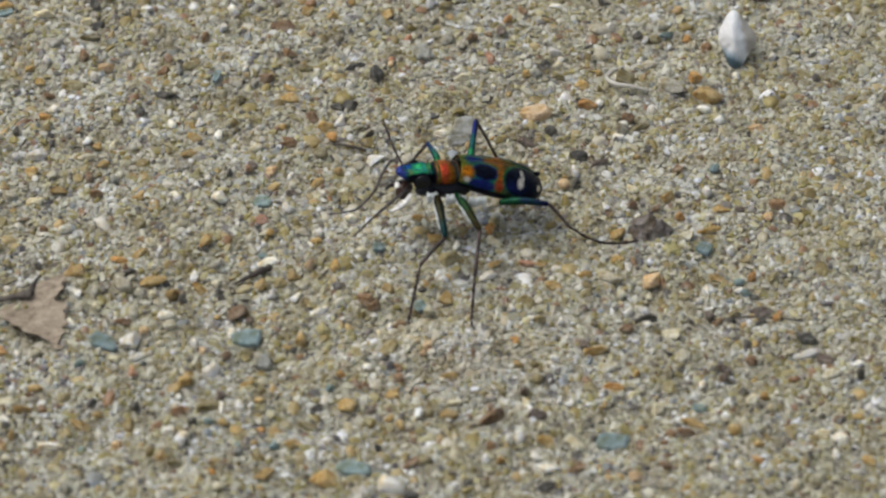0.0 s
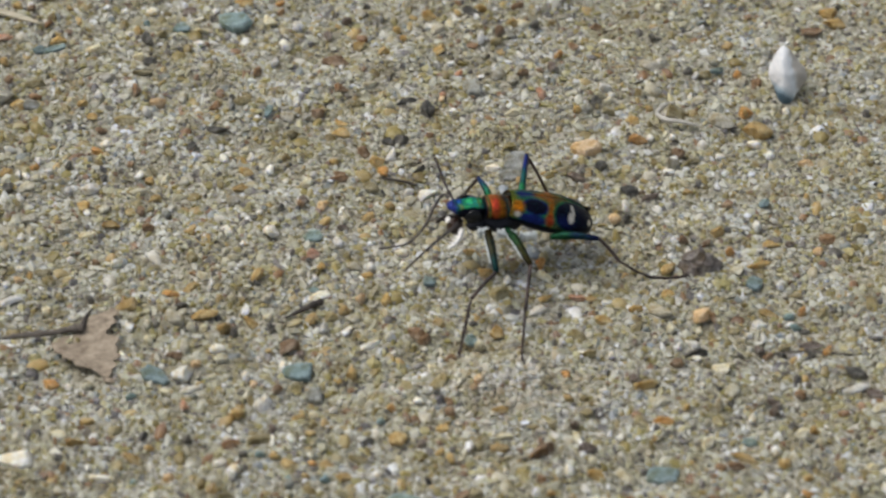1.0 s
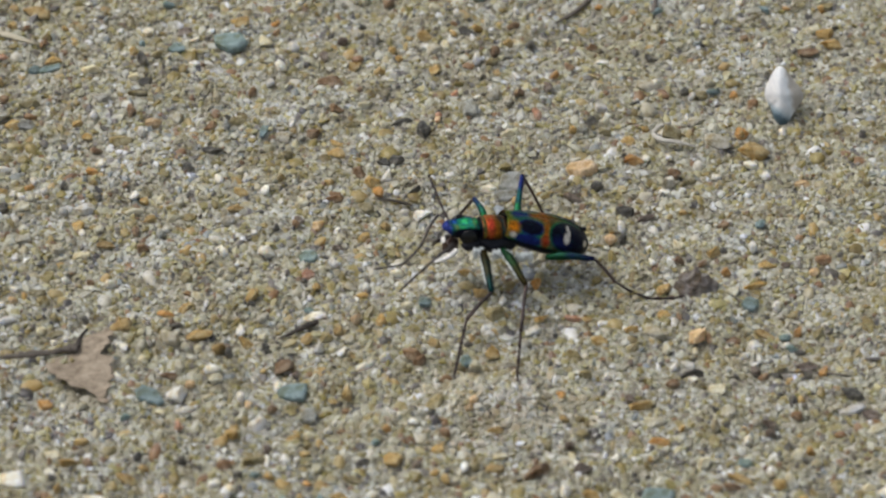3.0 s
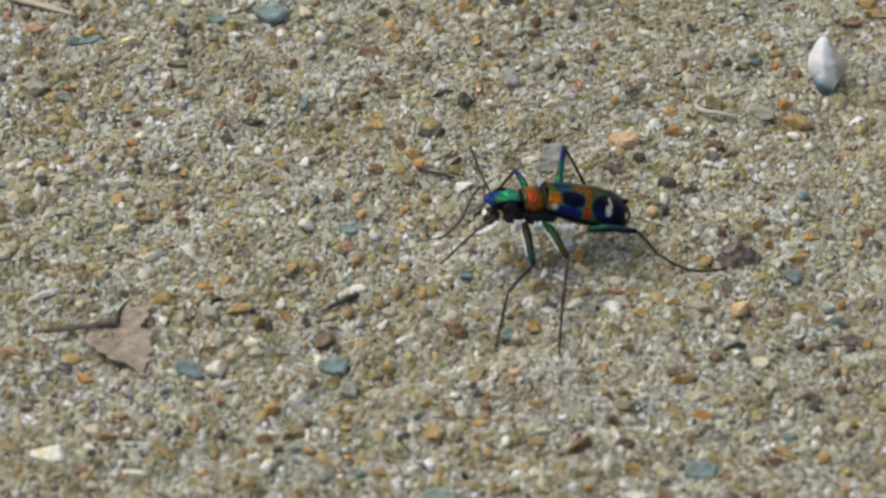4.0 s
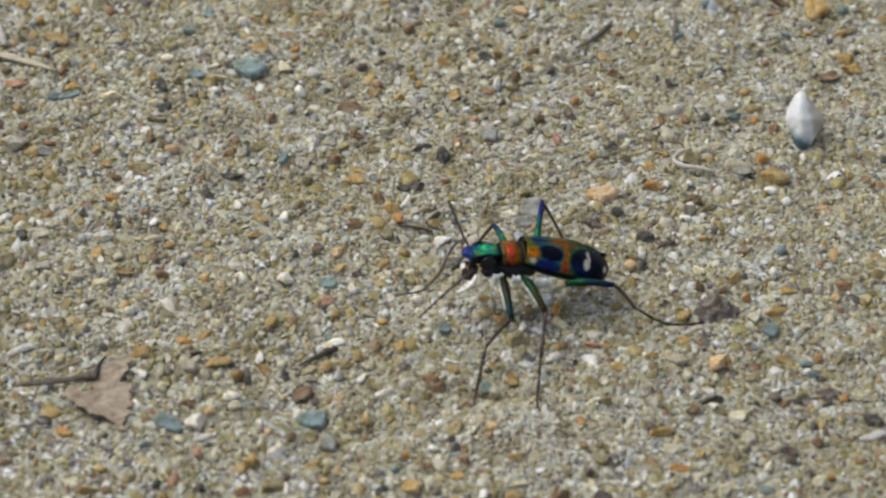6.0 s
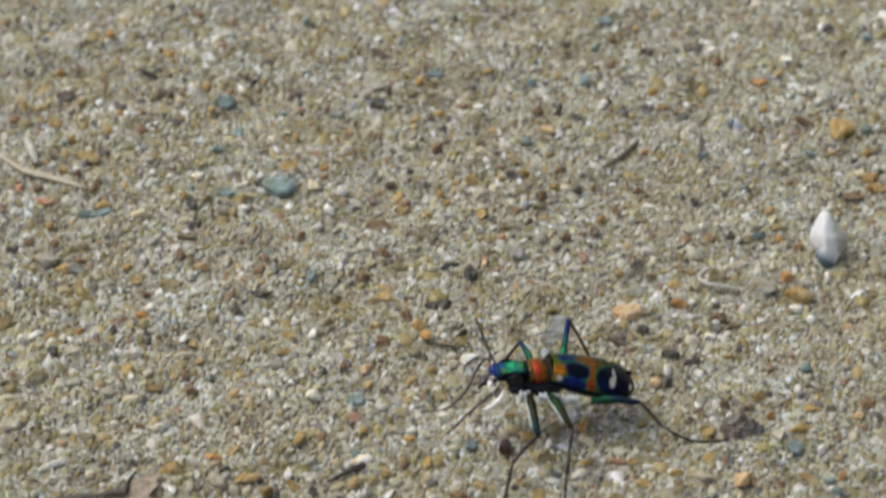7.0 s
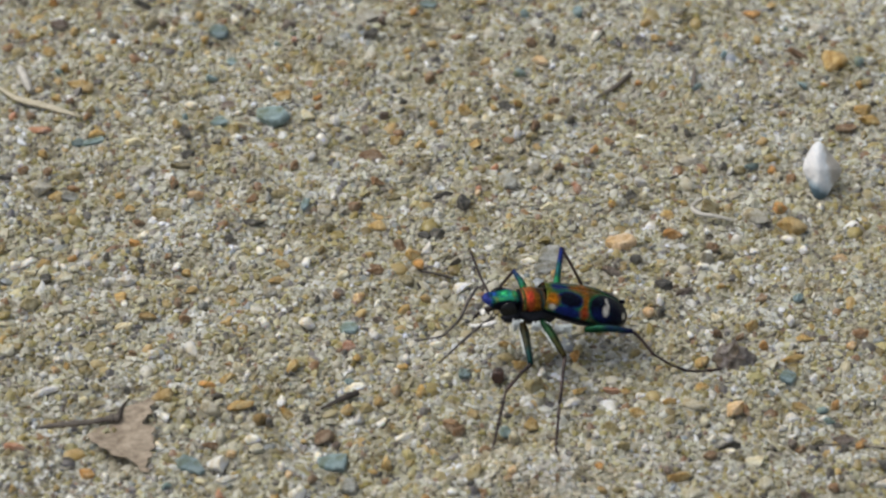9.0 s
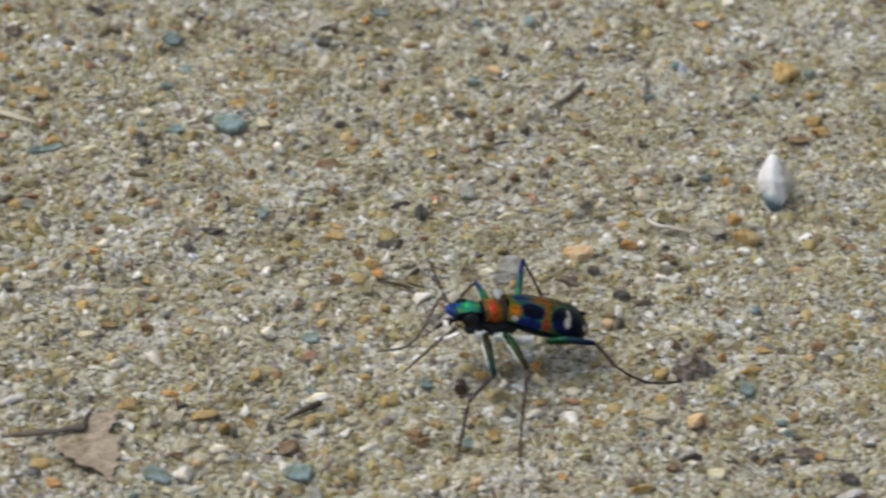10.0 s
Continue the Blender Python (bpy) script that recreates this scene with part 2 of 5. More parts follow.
def shell_material(name, rough=0.3, metallic=0.75, scale=3000, spec=0.2, pit=0.00012, low=0.55):
    """Metallic beetle cuticle, its colour from the pattern laid on the mesh, finely pitted."""
    m, n, l, b = material(name, rough, metallic, spec)
    at = n.new("ShaderNodeVertexColor")
    at.layer_name = "pattern"
    t = noise_tex(n, l, scale, 2)
    r = ramp(n, [(0.3, (low, low + 0.03, low + 0.07)), (0.7, (1.22 if low < 0.8 else 1.05, 1.18 if low < 0.8 else 1.05, 1.12 if low < 0.8 else 1.05))])
    l.new(t.outputs[0], r.inputs[0])
    l.new(blend(n, l, "MULTIPLY", 1.0, at.outputs[0], r.outputs[0]), b.inputs["Base Color"])
    bump(n, l, b, t.outputs[0], pit, 0.5)
    return m


M_GRAIN = sand_material("sand_grains", FINE_TINTS)
M_COARSE = sand_material("coarse_grains", COARSE_TINTS)
M_GRAVEL = sand_material("gravel_chips", GRAVEL_TINTS)
M_DRY = sand_material("dry_sand", [(0.0, (0.32, 0.28, 0.21)), (0.2, (0.48, 0.44, 0.36)), (0.45, (0.58, 0.54, 0.45)), (0.7, (0.52, 0.45, 0.34)), (0.85, (0.70, 0.67, 0.60))])
M_BED = bed_material()
M_ELYTRA = shell_material("elytra_cuticle", 0.43, 0.75)
M_PRONOTUM = shell_material("pronotum_cuticle", 0.40, 0.75)
M_LEG = shell_material("leg_cuticle", 0.45, 0.6)
M_BLACK = plain_material("black_cuticle", (0.005, 0.006, 0.009), (0.014, 0.016, 0.024), 3000, 0.5, spec=0.2)
M_EYE = plain_material("eye_facets", (0.002, 0.0025, 0.003), (0.004, 0.005, 0.006), 9000, 0.25, spec=0.3, bump_d=0.00003)
M_HAIR = plain_material("pale_hairs", (0.42, 0.47, 0.48), (0.72, 0.76, 0.76), 6000, 0.8, bump_d=0.0002)
M_IVORY = plain_material("ivory_cuticle", (0.72, 0.70, 0.64), (0.88, 0.87, 0.83), 2500, 0.3)
M_ANT = plain_material("antenna_cuticle", (0.03, 0.026, 0.026), (0.09, 0.075, 0.07), 3000, 0.45)
M_PELLET = plain_material("prey_remains", (0.012, 0.006, 0.004), (0.06, 0.022, 0.01), 2200, 0.3)
M_LEAF = plain_material("dry_leaf", (0.17, 0.13, 0.09), (0.42, 0.35, 0.265), 900, 0.85, stretch=(1, 1.5, 1), bump_d=0.0004)
M_BARK = plain_material("dark_bark", (0.018, 0.015, 0.013), (0.075, 0.06, 0.05), 1200, 0.8, stretch=(0.4, 2, 2))
M_TWIG = plain_material("brown_twig", (0.06, 0.05, 0.042), (0.17, 0.145, 0.12), 1200, 0.8, stretch=(0.4, 2, 2))
M_STRAW = plain_material("straw", (0.34, 0.30, 0.20), (0.55, 0.50, 0.38), 900, 0.6, stretch=(0.3, 3, 3))
M_ROOT = plain_material("pale_root", (0.36, 0.34, 0.29), (0.58, 0.56, 0.51), 1500, 0.6)


# ---- mesh helpers ----
def part(name, bm, mat, parent=None, label="", smooth=True):
    me = bpy.data.meshes.new(name)
    bm.normal_update()
    bm.to_mesh(me)
    bm.free()
    me.materials.append(mat)
    if smooth:
        me.shade_smooth()
    ob = new(name, me)
    ob.parent = parent
    if label:
        tagged(ob, label)
    return ob


def spline(pts, n):
    """Points spread along a smooth line through pts."""
    p = [Vector(q) for q in pts]
    p = [p[0] * 2 - p[1], *p, p[-1] * 2 - p[-2]]
    out = []
    spans = len(p) - 3
    for i in range(n):
        u = i / (n - 1) * spans
        k = min(int(u), spans - 1)
        t = u - k
        a, b, c, d = p[k:k + 4]
        out.append(0.5 * ((2 * b) + (c - a) * t + (2 * a - 5 * b + 4 * c - d) * t * t + (3 * b - a - 3 * c + d) * t ** 3))
    return out


def tube(pts, radii, n=14, sides=8, flat=1.0, bm=None, wobble=0.0):
    """A tapered limb along pts (mm); radii are spread evenly along it. flat: how much thinner it is upright than sideways."""
    bm = bm or bmesh.new()
    line = spline(pts, n)
    rings = []
    rnd = random.Random(len(pts) * 7 + int(abs(pts[0][0]) * 100))
    for i, c in enumerate(line):
        d = (line[min(i + 1, n - 1)] - line[max(i - 1, 0)]).normalized()
        side = d.cross(Vector((0, 0, 1)))
        side = side.normalized() if side.length > 1e-4 else Vector((1, 0, 0))
        up = side.cross(d)
        u = i / (n - 1) * (len(radii) - 1)
        k = min(int(u), len(radii) - 2)
        r = radii[k] + (radii[k + 1] - radii[k]) * (u - k)
        r *= 1 + wobble * (rnd.random() - 0.5)
        rings.append([bm.verts.new((c + side * (r * math.cos(a)) + up * (r * flat * math.sin(a))) * MM)
                      for a in (2 * math.pi * j / sides for j in range(sides))])
    for a, b in zip(rings, rings[1:]):
        for j in range(sides):
            bm.faces.new((a[j], a[(j + 1) % sides], b[(j + 1) % sides], b[j]))
    bm.faces.new(rings[0][::-1])
    bm.faces.new(rings[-1])
    return bm


def ball(centre, size, turn=(0, 0, 0), sub=3, rough=0.0, seed=0, bm=None):
    """An ellipsoid (mm) with a slightly uneven skin."""
    own = bmesh.new()
    bmesh.ops.create_icosphere(own, subdivisions=sub, radius=1)
    rot = Euler([radians(a) for a in turn]).to_matrix()
    for v in own.verts:
        k = 1 + rough * noise.noise(v.co * 1.7 + Vector((seed * 3.1, seed, -seed)))
        v.co = Vector(centre) + rot @ Vector((v.co.x * size[0] * k, v.co.y * size[1] * k, v.co.z * size[2] * k))
        v.co *= MM
    if bm is None:
        return own
    me = bpy.data.meshes.new("tmp")
    own.to_mesh(me)
    own.free()
    bm.from_mesh(me)
    bpy.data.meshes.remove(me)
    return bm


def paint(ob, f):
    """Lays a colour pattern on a mesh: f takes a vertex in mm and returns linear red, green, blue."""
    at = ob.data.color_attributes.new("pattern", "FLOAT_COLOR", "POINT")
    for v, d in zip(ob.data.vertices, at.data):
        d.color = (*f(v.co / MM), 1)
    return ob


def mix3(a, b, k):
    k = min(max(k, 0.0), 1.0)
    return tuple(x + (y - x) * k for x, y in zip(a, b))


# ---- ground ----
def relief(x, y):
    """Height of the sand in mm at a place in mm: low lumps and hollows, level round the far edges."""
    z = 0.55 * np.sin(x * 0.19 + 1.3 * np.sin(y * 0.11)) * np.cos(y * 0.23 + 0.8)
    z += 0.35 * np.sin(x * 0.41 + y * 0.33) + 0.30 * np.cos(x * 0.29 - y * 0.52 + 2.0)
    z += 1.3 * np.exp(-((x - 14) ** 2 / 60 + (y + 28) ** 2 / 30))
    z -= 0.7 * np.exp(-((x - 22) ** 2 / 90 + (y + 7) ** 2 / 40))
    return (z - 0.35) * np.exp(-(x * x + y * y) / 260000.0)


def ground_sheet():
    """One sheet of sand: fine near the beetle, running out to the horizon in ever wider rings."""
    near = np.arange(-130, 131, 2.0)
    far = np.array([150, 190, 260, 400, 700, 1500, 4000, 15000, 60000, 400000], float)
    axis = np.concatenate([-far[::-1], near, far])
    gx, gy = np.meshgrid(axis, axis)
    gz = relief(gx, gy) + 0.02
    k = len(axis)
    idx = np.arange(k * k).reshape(k, k)
    faces = np.stack([idx[:-1, :-1], idx[:-1, 1:], idx[1:, 1:], idx[1:, :-1]], -1).reshape(-1, 4)
    me = bpy.data.meshes.new("ground")
    me.from_pydata((np.stack([gx, gy, gz], -1).reshape(-1, 3) * MM).tolist(), [], faces.tolist())
    me.materials.append(M_BED)
    me.shade_smooth()
    return tagged(new("ground", me), "flat bed of compact beige river sand", "ground", kind="structure")


GROUND = ground_sheet()
TAKEN = []


# ---- pebbles ----
PEBBLE_COUNT = 0


def pebble_mesh(size, seed, sub=3, cuts=10, hard=0.74):
    """A worn stone: a ball lumped and planed by random facets into blunt corners."""
    bm = bmesh.new()
    bmesh.ops.create_icosphere(bm, subdivisions=sub, radius=1)
    rnd = random.Random(seed)
    planes = []
    for _ in range(cuts):
        d = Vector((rnd.gauss(0, 1), rnd.gauss(0, 1), rnd.gauss(0, 0.9))).normalized()
        planes.append((d, rnd.uniform(hard - 0.24, hard + 0.06)))
    off = Vector((rnd.uniform(-9, 9), rnd.uniform(-9, 9), rnd.uniform(-9, 9)))
    for v in bm.verts:
        p = v.co.copy()
        p /= (abs(p.x) ** 2.6 + abs(p.y) ** 2.6 + abs(p.z) ** 2.6) ** (1 / 2.6)
        p *= 1.08 + 0.22 * noise.noise(p * 1.3 + off)
        for d, h in planes:
            over = p.dot(d) - h
            if over > 0:
                p -= d * over
        p *= 1 + 0.06 * noise.noise(p * 3.1 + off)
        v.co = Vector((p.x * size[0], p.y * size[1], p.z * size[2])) * MM
    return bm


def slab_mesh(w, depth, tall, seed):
    """A flat angular flake: a many-sided plate with broken, bevelled edges and an uneven top."""
    rnd = random.Random(seed)
    bm = bmesh.new()
    sides = rnd.choice((6, 7, 8))
    rim = []
    for k in range(sides):
        a = 2 * math.pi * (k + rnd.uniform(-0.22, 0.22)) / sides
        r = rnd.uniform(0.88, 1.1) / (abs(math.cos(a)) ** 3.5 + abs(math.sin(a)) ** 3.5) ** (1 / 3.5)
        rim.append((r * math.cos(a), r * math.sin(a), rnd.uniform(-0.12, 0.12)))
    rings = [[bm.verts.new(Vector((x * k * w, y * k * depth, (z + zz) * tall)) * MM) for x, y, zz in rim]
             for k, z in ((0.92, -0.6), (1.0, 0.1), (0.93, 0.42), (0.76, 0.58))]
    for a, b in zip(rings, rings[1:]):
        for k in range(sides):
            bm.faces.new((a[k], a[(k + 1) % sides], b[(k + 1) % sides], b[k]))
    bm.faces.new(rings[0][::-1])
    top = bm.verts.new(Vector((0, 0, 0.6 * tall)) * MM)
    for k in range(sides):
        bm.faces.new((rings[-1][k], rings[-1][(k + 1) % sides], top))
    return bm


def pebble(colour, x, y, w, depth, seed):
    """One stone of width w and depth (mm) bedded at x, y (mm)."""
    mat, label = STONES[colour]
    rnd = random.Random(seed * 13 + 5)
    slab = colour in ("slate", "ash")
    w, depth = (w * 1.02, depth * 0.82) if slab else (w * 1.1, depth * 0.84)
    tall = rnd.uniform(0.55, 0.8) * min(w, depth) * (0.6 if slab else 1)
    tall = tall if slab else max(tall, 1.05)
    k = 0.65 if w > 2.2 else 0.64
    z = float(relief(np.float64(x), np.float64(y)))
    if slab:
        ob = part("pebble", slab_mesh(w * 0.54, depth * 0.62, tall * 1.1, seed), mat, smooth=False)
        ob.matrix_basis = pose(x * MM, y * MM, (z + 0.35 + tall * 0.2) * MM, rnd.uniform(6, 18), rnd.uniform(-8, 8), rnd.uniform(-25, 25))
    else:
        ob = part("pebble", pebble_mesh((w * k, depth * k, tall * (k + 0.1)), seed, 3, 11, 0.70), mat)
        ob.matrix_basis = pose(x * MM, y * MM, (z + tall * 0.24) * MM, rnd.uniform(-20, 20), rnd.uniform(-26, 26), rnd.uniform(-30, 30))
    tagged(ob, label, "pebble", "pebbles in the sand")
    TAKEN.append((x, y, w * 0.5, depth * 0.5))
    return ob


def scatter(colour, rows):
    global PEBBLE_COUNT
    for x, y, w, depth in rows:
        PEBBLE_COUNT += 1
        pebble(colour, x, y, w, depth, PEBBLE_COUNT)


CHIPS = bmesh.new()
CHIP_KINDS = list(STONES)


def chips(colour, rows):
    """Small stone chips of one colour: pieces of the ground round the beetle, joined to the rest of the chips farther off."""
    global PEBBLE_COUNT
    for x, y, w, depth in rows:
        PEBBLE_COUNT += 1
        rnd = random.Random(PEBBLE_COUNT * 13 + 5)
        tall = rnd.uniform(0.8, 1.15) * min(w, depth)
        own = pebble_mesh((w * 0.58, depth * 0.60, tall * 0.72), PEBBLE_COUNT, 2)
        z = float(relief(np.float64(x), np.float64(y)))
        place = pose(x * MM, y * MM, (z + tall * 0.42) * MM, rnd.uniform(-25, 25), rnd.uniform(-30, 30), rnd.uniform(-30, 30))
        TAKEN.append((x, y, w * 0.5, depth * 0.5))
        if -33 < y < 48:
            part("stone_chip", own, STONES[colour][0], GROUND).matrix_basis = place
            continue
        own.transform(place)
        for f in own.faces:
            f.material_index = CHIP_KINDS.index(colour)
        me = bpy.data.meshes.new("tmp")
        own.to_mesh(me)
        own.free()
        CHIPS.from_mesh(me)
        bpy.data.meshes.remove(me)


scatter("slate", [
    (-0.5, 75.3, 2.4, 1.3), (-29.8, 47.3, 2.4, 1.8), (-17.2, 28.0, 1.1, 2.2), (24.7, 88.2, 1.9, 1.4),
    (1.3, -50.5, 4.5, 2.3), (34.0, -44.7, 3.9, 2.6), (-30.6, 69.2, 2.7, 2.6), (-28.5, 61.3, 1.5, 1.6),
    (10.1, -18.8, 1.5, 2.0), (4.7, -7.6, 1.6, 1.5), (47.5, -8.2, 1.9, 2.1), (-47.3, 42.7, 3.2, 1.0),
    (-22.3, 48.0, 4.4, 3.1), (-10.8, 1.7, 2.4, 2.0), (-30.8, -26.7, 3.9, 2.5), (-12.4, -25.8, 3.7, 3.0),
])
scatter("coral", [
    (-10.7, -2.1, 1.7, 1.6), (24.0, -10.3, 1.9, 1.2), (-53.6, -23.4, 2.1, 1.3), (-54.6, 45.3, 2.7, 1.5),
])
scatter("rust", [
    (-13.9, -20.4, 2.0, 2.8), (-28.1, -22.5, 1.9, 1.6), (43.2, -44.1, 2.6, 1.7), (50.1, 34.8, 1.5, 1.9),
    (-7.1, 14.2, 2.1, 1.4), (58.0, 1.4, 1.9, 2.0), (-20.9, -40.3, 1.8, 1.3), (19.1, -41.3, 3.1, 2.8),
    (29.1, -51.0, 2.1, 1.6), (8.3, -49.3, 1.8, 1.5), (53.1, 63.8, 2.9, 1.2), (28.4, 48.0, 2.1, 1.2),
    (4.1, -20.1, 1.8, 1.5), (-8.5, 39.7, 3.2, 2.3), (-7.4, 33.0, 2.1, 1.5), (-10.5, 29.0, 1.6, 1.8),
    (-24.4, 29.6, 1.8, 1.5), (-4.0, 20.1, 1.5, 2.0), (-7.1, 13.2, 1.9, 1.3), (-20.9, -39.3, 2.3, 1.5),
    (58.1, 46.1, 2.7, 2.3), (3.0, -19.2, 2.6, 2.4),
])
scatter("orange", [
    (-44.2, -27.3, 2.3, 1.6), (34.3, -35.6, 2.4, 1.4), (46.6, 74.4, 2.1, 2.0), (33.5, 21.3, 2.1, 1.7), (48.2, 28.4, 1.8, 1.7),
    (-40.1, 19.3, 1.8, 1.6), (-29.5, -10.2, 1.9, 1.3),
])
scatter("amber", [
    (-18.1, -7.4, 2.2, 1.5), (-26.8, -8.5, 2.2, 1.6), (32.9, 26.7, 1.6, 1.8), (61.3, 51.4, 1.8, 2.2),
    (-12.5, -34.2, 1.8, 1.4), (-6.3, -46.4, 1.9, 1.5), (6.1, -36.4, 1.9, 1.4), (-54.6, 64.3, 1.6, 1.6),
    (-39.2, 81.2, 2.2, 1.5), (-40.5, -39.8, 2.1, 1.2), (-9.7, -51.2, 2.4, 1.8), (0.2, -38.2, 2.3, 2.5),
    (13.9, -33.6, 1.9, 1.5), (13.1, -39.9, 2.3, 1.5), (25.8, -45.9, 1.9, 1.8), (-2.6, -52.4, 3.9, 2.6),
    (32.5, -28.0, 2.3, 2.1), (44.5, -42.1, 2.9, 1.6), (66.1, -48.4, 1.5, 1.8), (-50.0, 56.1, 3.2, 2.8),
    (32.5, 68.7, 1.5, 1.6), (57.9, 62.5, 4.0, 3.8),
])
scatter("amber", [
    (62.1, 49.1, 2.9, 2.8), (5.2, 50.6, 1.8, 1.6), (16.6, 48.3, 1.8, 1.5), (6.3, 42.5, 1.8, 2.0),
    (49.4, 25.4, 3.3, 3.8), (43.2, 2.5, 2.4, 1.6), (50.0, -0.0, 1.9, 1.5), (10.5, -2.3, 2.1, 1.3),
    (12.1, -5.8, 1.9, 2.1), (5.7, -16.1, 1.5, 1.6), (13.6, -16.9, 2.4, 2.0), (19.8, -10.3, 1.9, 1.3),
    (27.5, -16.0, 1.9, 1.5), (48.3, -4.6, 2.4, 1.3), (31.8, -14.1, 1.9, 1.2), (49.3, -13.7, 2.3, 1.2),
    (36.2, -9.5, 1.3, 1.8), (-51.8, 29.9, 1.8, 2.3), (-42.9, 30.6, 1.6, 1.5), (-21.3, 52.3, 2.3, 1.8),
    (-1.5, 41.3, 1.5, 1.6), (-5.0, 43.5, 1.8, 2.0),
])
scatter("amber", [
    (-7.2, 26.5, 1.9, 1.3), (-58.9, 17.6, 1.9, 2.3), (-52.3, 14.7, 1.9, 1.6), (-37.6, 4.3, 1.8, 1.5),
    (-41.7, 8.1, 1.6, 1.5), (-20.9, 11.4, 1.9, 1.3), (-20.2, 15.0, 1.8, 1.6), (-7.2, 24.5, 2.6, 2.1),
    (-2.4, 18.0, 1.9, 2.3), (-27.2, 2.0, 1.9, 1.3), (-34.6, -13.3, 2.6, 2.5), (-25.3, -14.0, 3.2, 2.0),
    (-18.5, -15.5, 2.9, 1.8), (-33.3, -41.4, 2.9, 1.5), (-47.0, 44.5, 1.9, 1.2),
])
scatter("tan", [
    (15.6, 61.1, 2.1, 1.4), (-9.7, 8.0, 1.6, 1.8), (36.5, -51.8, 1.5, 2.0), (-12.7, 60.8, 2.3, 1.3),
    (56.2, 17.9, 1.9, 1.3), (40.3, -14.1, 2.7, 2.8), (-32.6, 30.3, 2.1, 1.6), (26.0, 20.3, 3.0, 3.1),
])
scatter("grey", [
    (-16.6, -10.6, 2.0, 1.5), (-14.9, 27.9, 1.8, 1.8), (-2.3, 50.0, 2.1, 2.1), (-4.9, 50.8, 1.5, 1.7),
    (14.1, 37.2, 1.9, 2.2), (42.1, 30.4, 1.6, 1.6), (45.1, 25.7, 2.9, 2.8), (-44.1, 2.6, 2.1, 1.9), (-21.4, 9.1, 2.1, 1.5),
    (37.7, 16.3, 1.6, 2.1), (-5.1, -3.7, 1.6, 1.6), (38.2, -53.1, 1.9, 2.3), (40.5, -53.1, 2.3, 2.6),
    (-38.3, 71.9, 1.9, 1.6), (-9.0, 72.6, 3.4, 2.8), (1.4, 71.2, 2.7, 2.0), (35.4, 38.4, 3.2, 2.5),
    (6.0, 47.4, 1.8, 2.0), (15.2, -19.6, 2.3, 2.0), (34.9, -14.5, 3.2, 2.6), (-54.0, 31.1, 3.5, 3.0),
    (-39.9, 35.6, 2.7, 2.5), (-48.7, 5.1, 2.1, 1.6), (-28.4, -15.9, 2.9, 2.8),
])
scatter("black", [
    (0.8, 21.5, 2.6, 2.0), (-45.7, 67.8, 1.9, 1.3), (60.1, -25.6, 2.7, 2.4), (57.3, 86.7, 1.5, 1.7),
    (25.2, -53.5, 2.6, 2.0), (50.9, -35.7, 1.5, 1.6), (-41.7, 75.0, 4.5, 1.2), (-8.8, 68.1, 2.6, 1.5),
    (1.6, 31.1, 2.7, 1.5), (4.5, 28.9, 2.1, 2.8), (11.2, 50.3, 2.4, 1.2), (27.6, 30.6, 1.8, 1.5),
    (32.0, 11.9, 2.1, 1.8), (39.3, -22.4, 2.9, 1.2), (-33.8, 39.7, 1.9, 1.5), (-59.3, 34.9, 1.9, 1.5),
    (-51.9, 10.8, 1.5, 1.8), (-24.5, 24.3, 2.4, 1.6), (-27.4, 20.4, 1.6, 2.0), (-0.7, 21.6, 2.1, 1.6),
])
scatter("white", [
    (-35.2, -22.6, 1.6, 2.1), (-9.6, -10.1, 2.5, 1.6), (29.5, 43.6, 2.1, 1.1), (-3.2, -20.7, 2.9, 1.6),
    (39.1, -20.4, 2.1, 1.1), (40.3, 82.1, 1.8, 1.8), (66.5, 88.9, 2.1, 1.4), (50.6, 79.9, 1.5, 1.9),
    (-17.1, -32.3, 2.1, 1.6), (25.6, -50.4, 3.1, 2.1), (5.8, -54.5, 3.5, 2.5), (59.5, -28.4, 2.7, 1.3),
    (62.5, -44.5, 1.8, 1.6), (-35.6, 72.7, 1.5, 1.6), (19.4, 30.6, 1.5, 1.6), (18.8, -12.9, 2.7, 1.3),
    (47.6, -16.3, 1.6, 1.6), (-54.6, 15.2, 2.4, 1.0), (-40.7, 11.6, 2.6, 1.8), (-0.3, 18.6, 1.5, 2.5),
    (-16.2, 2.5, 1.8, 2.1), (-27.3, -26.4, 2.7, 2.8),
])
scatter("white", [
    (4.3, 11.7, 2.5, 1.9), (13.4, 17.2, 2.1, 1.9), (-26.3, -29.2, 2.6, 1.3), (-50.5, -11.9, 2.9, 1.6), (-47.4, -43.0, 4.7, 3.0), (-36.6, -46.1, 2.4, 1.2),
])
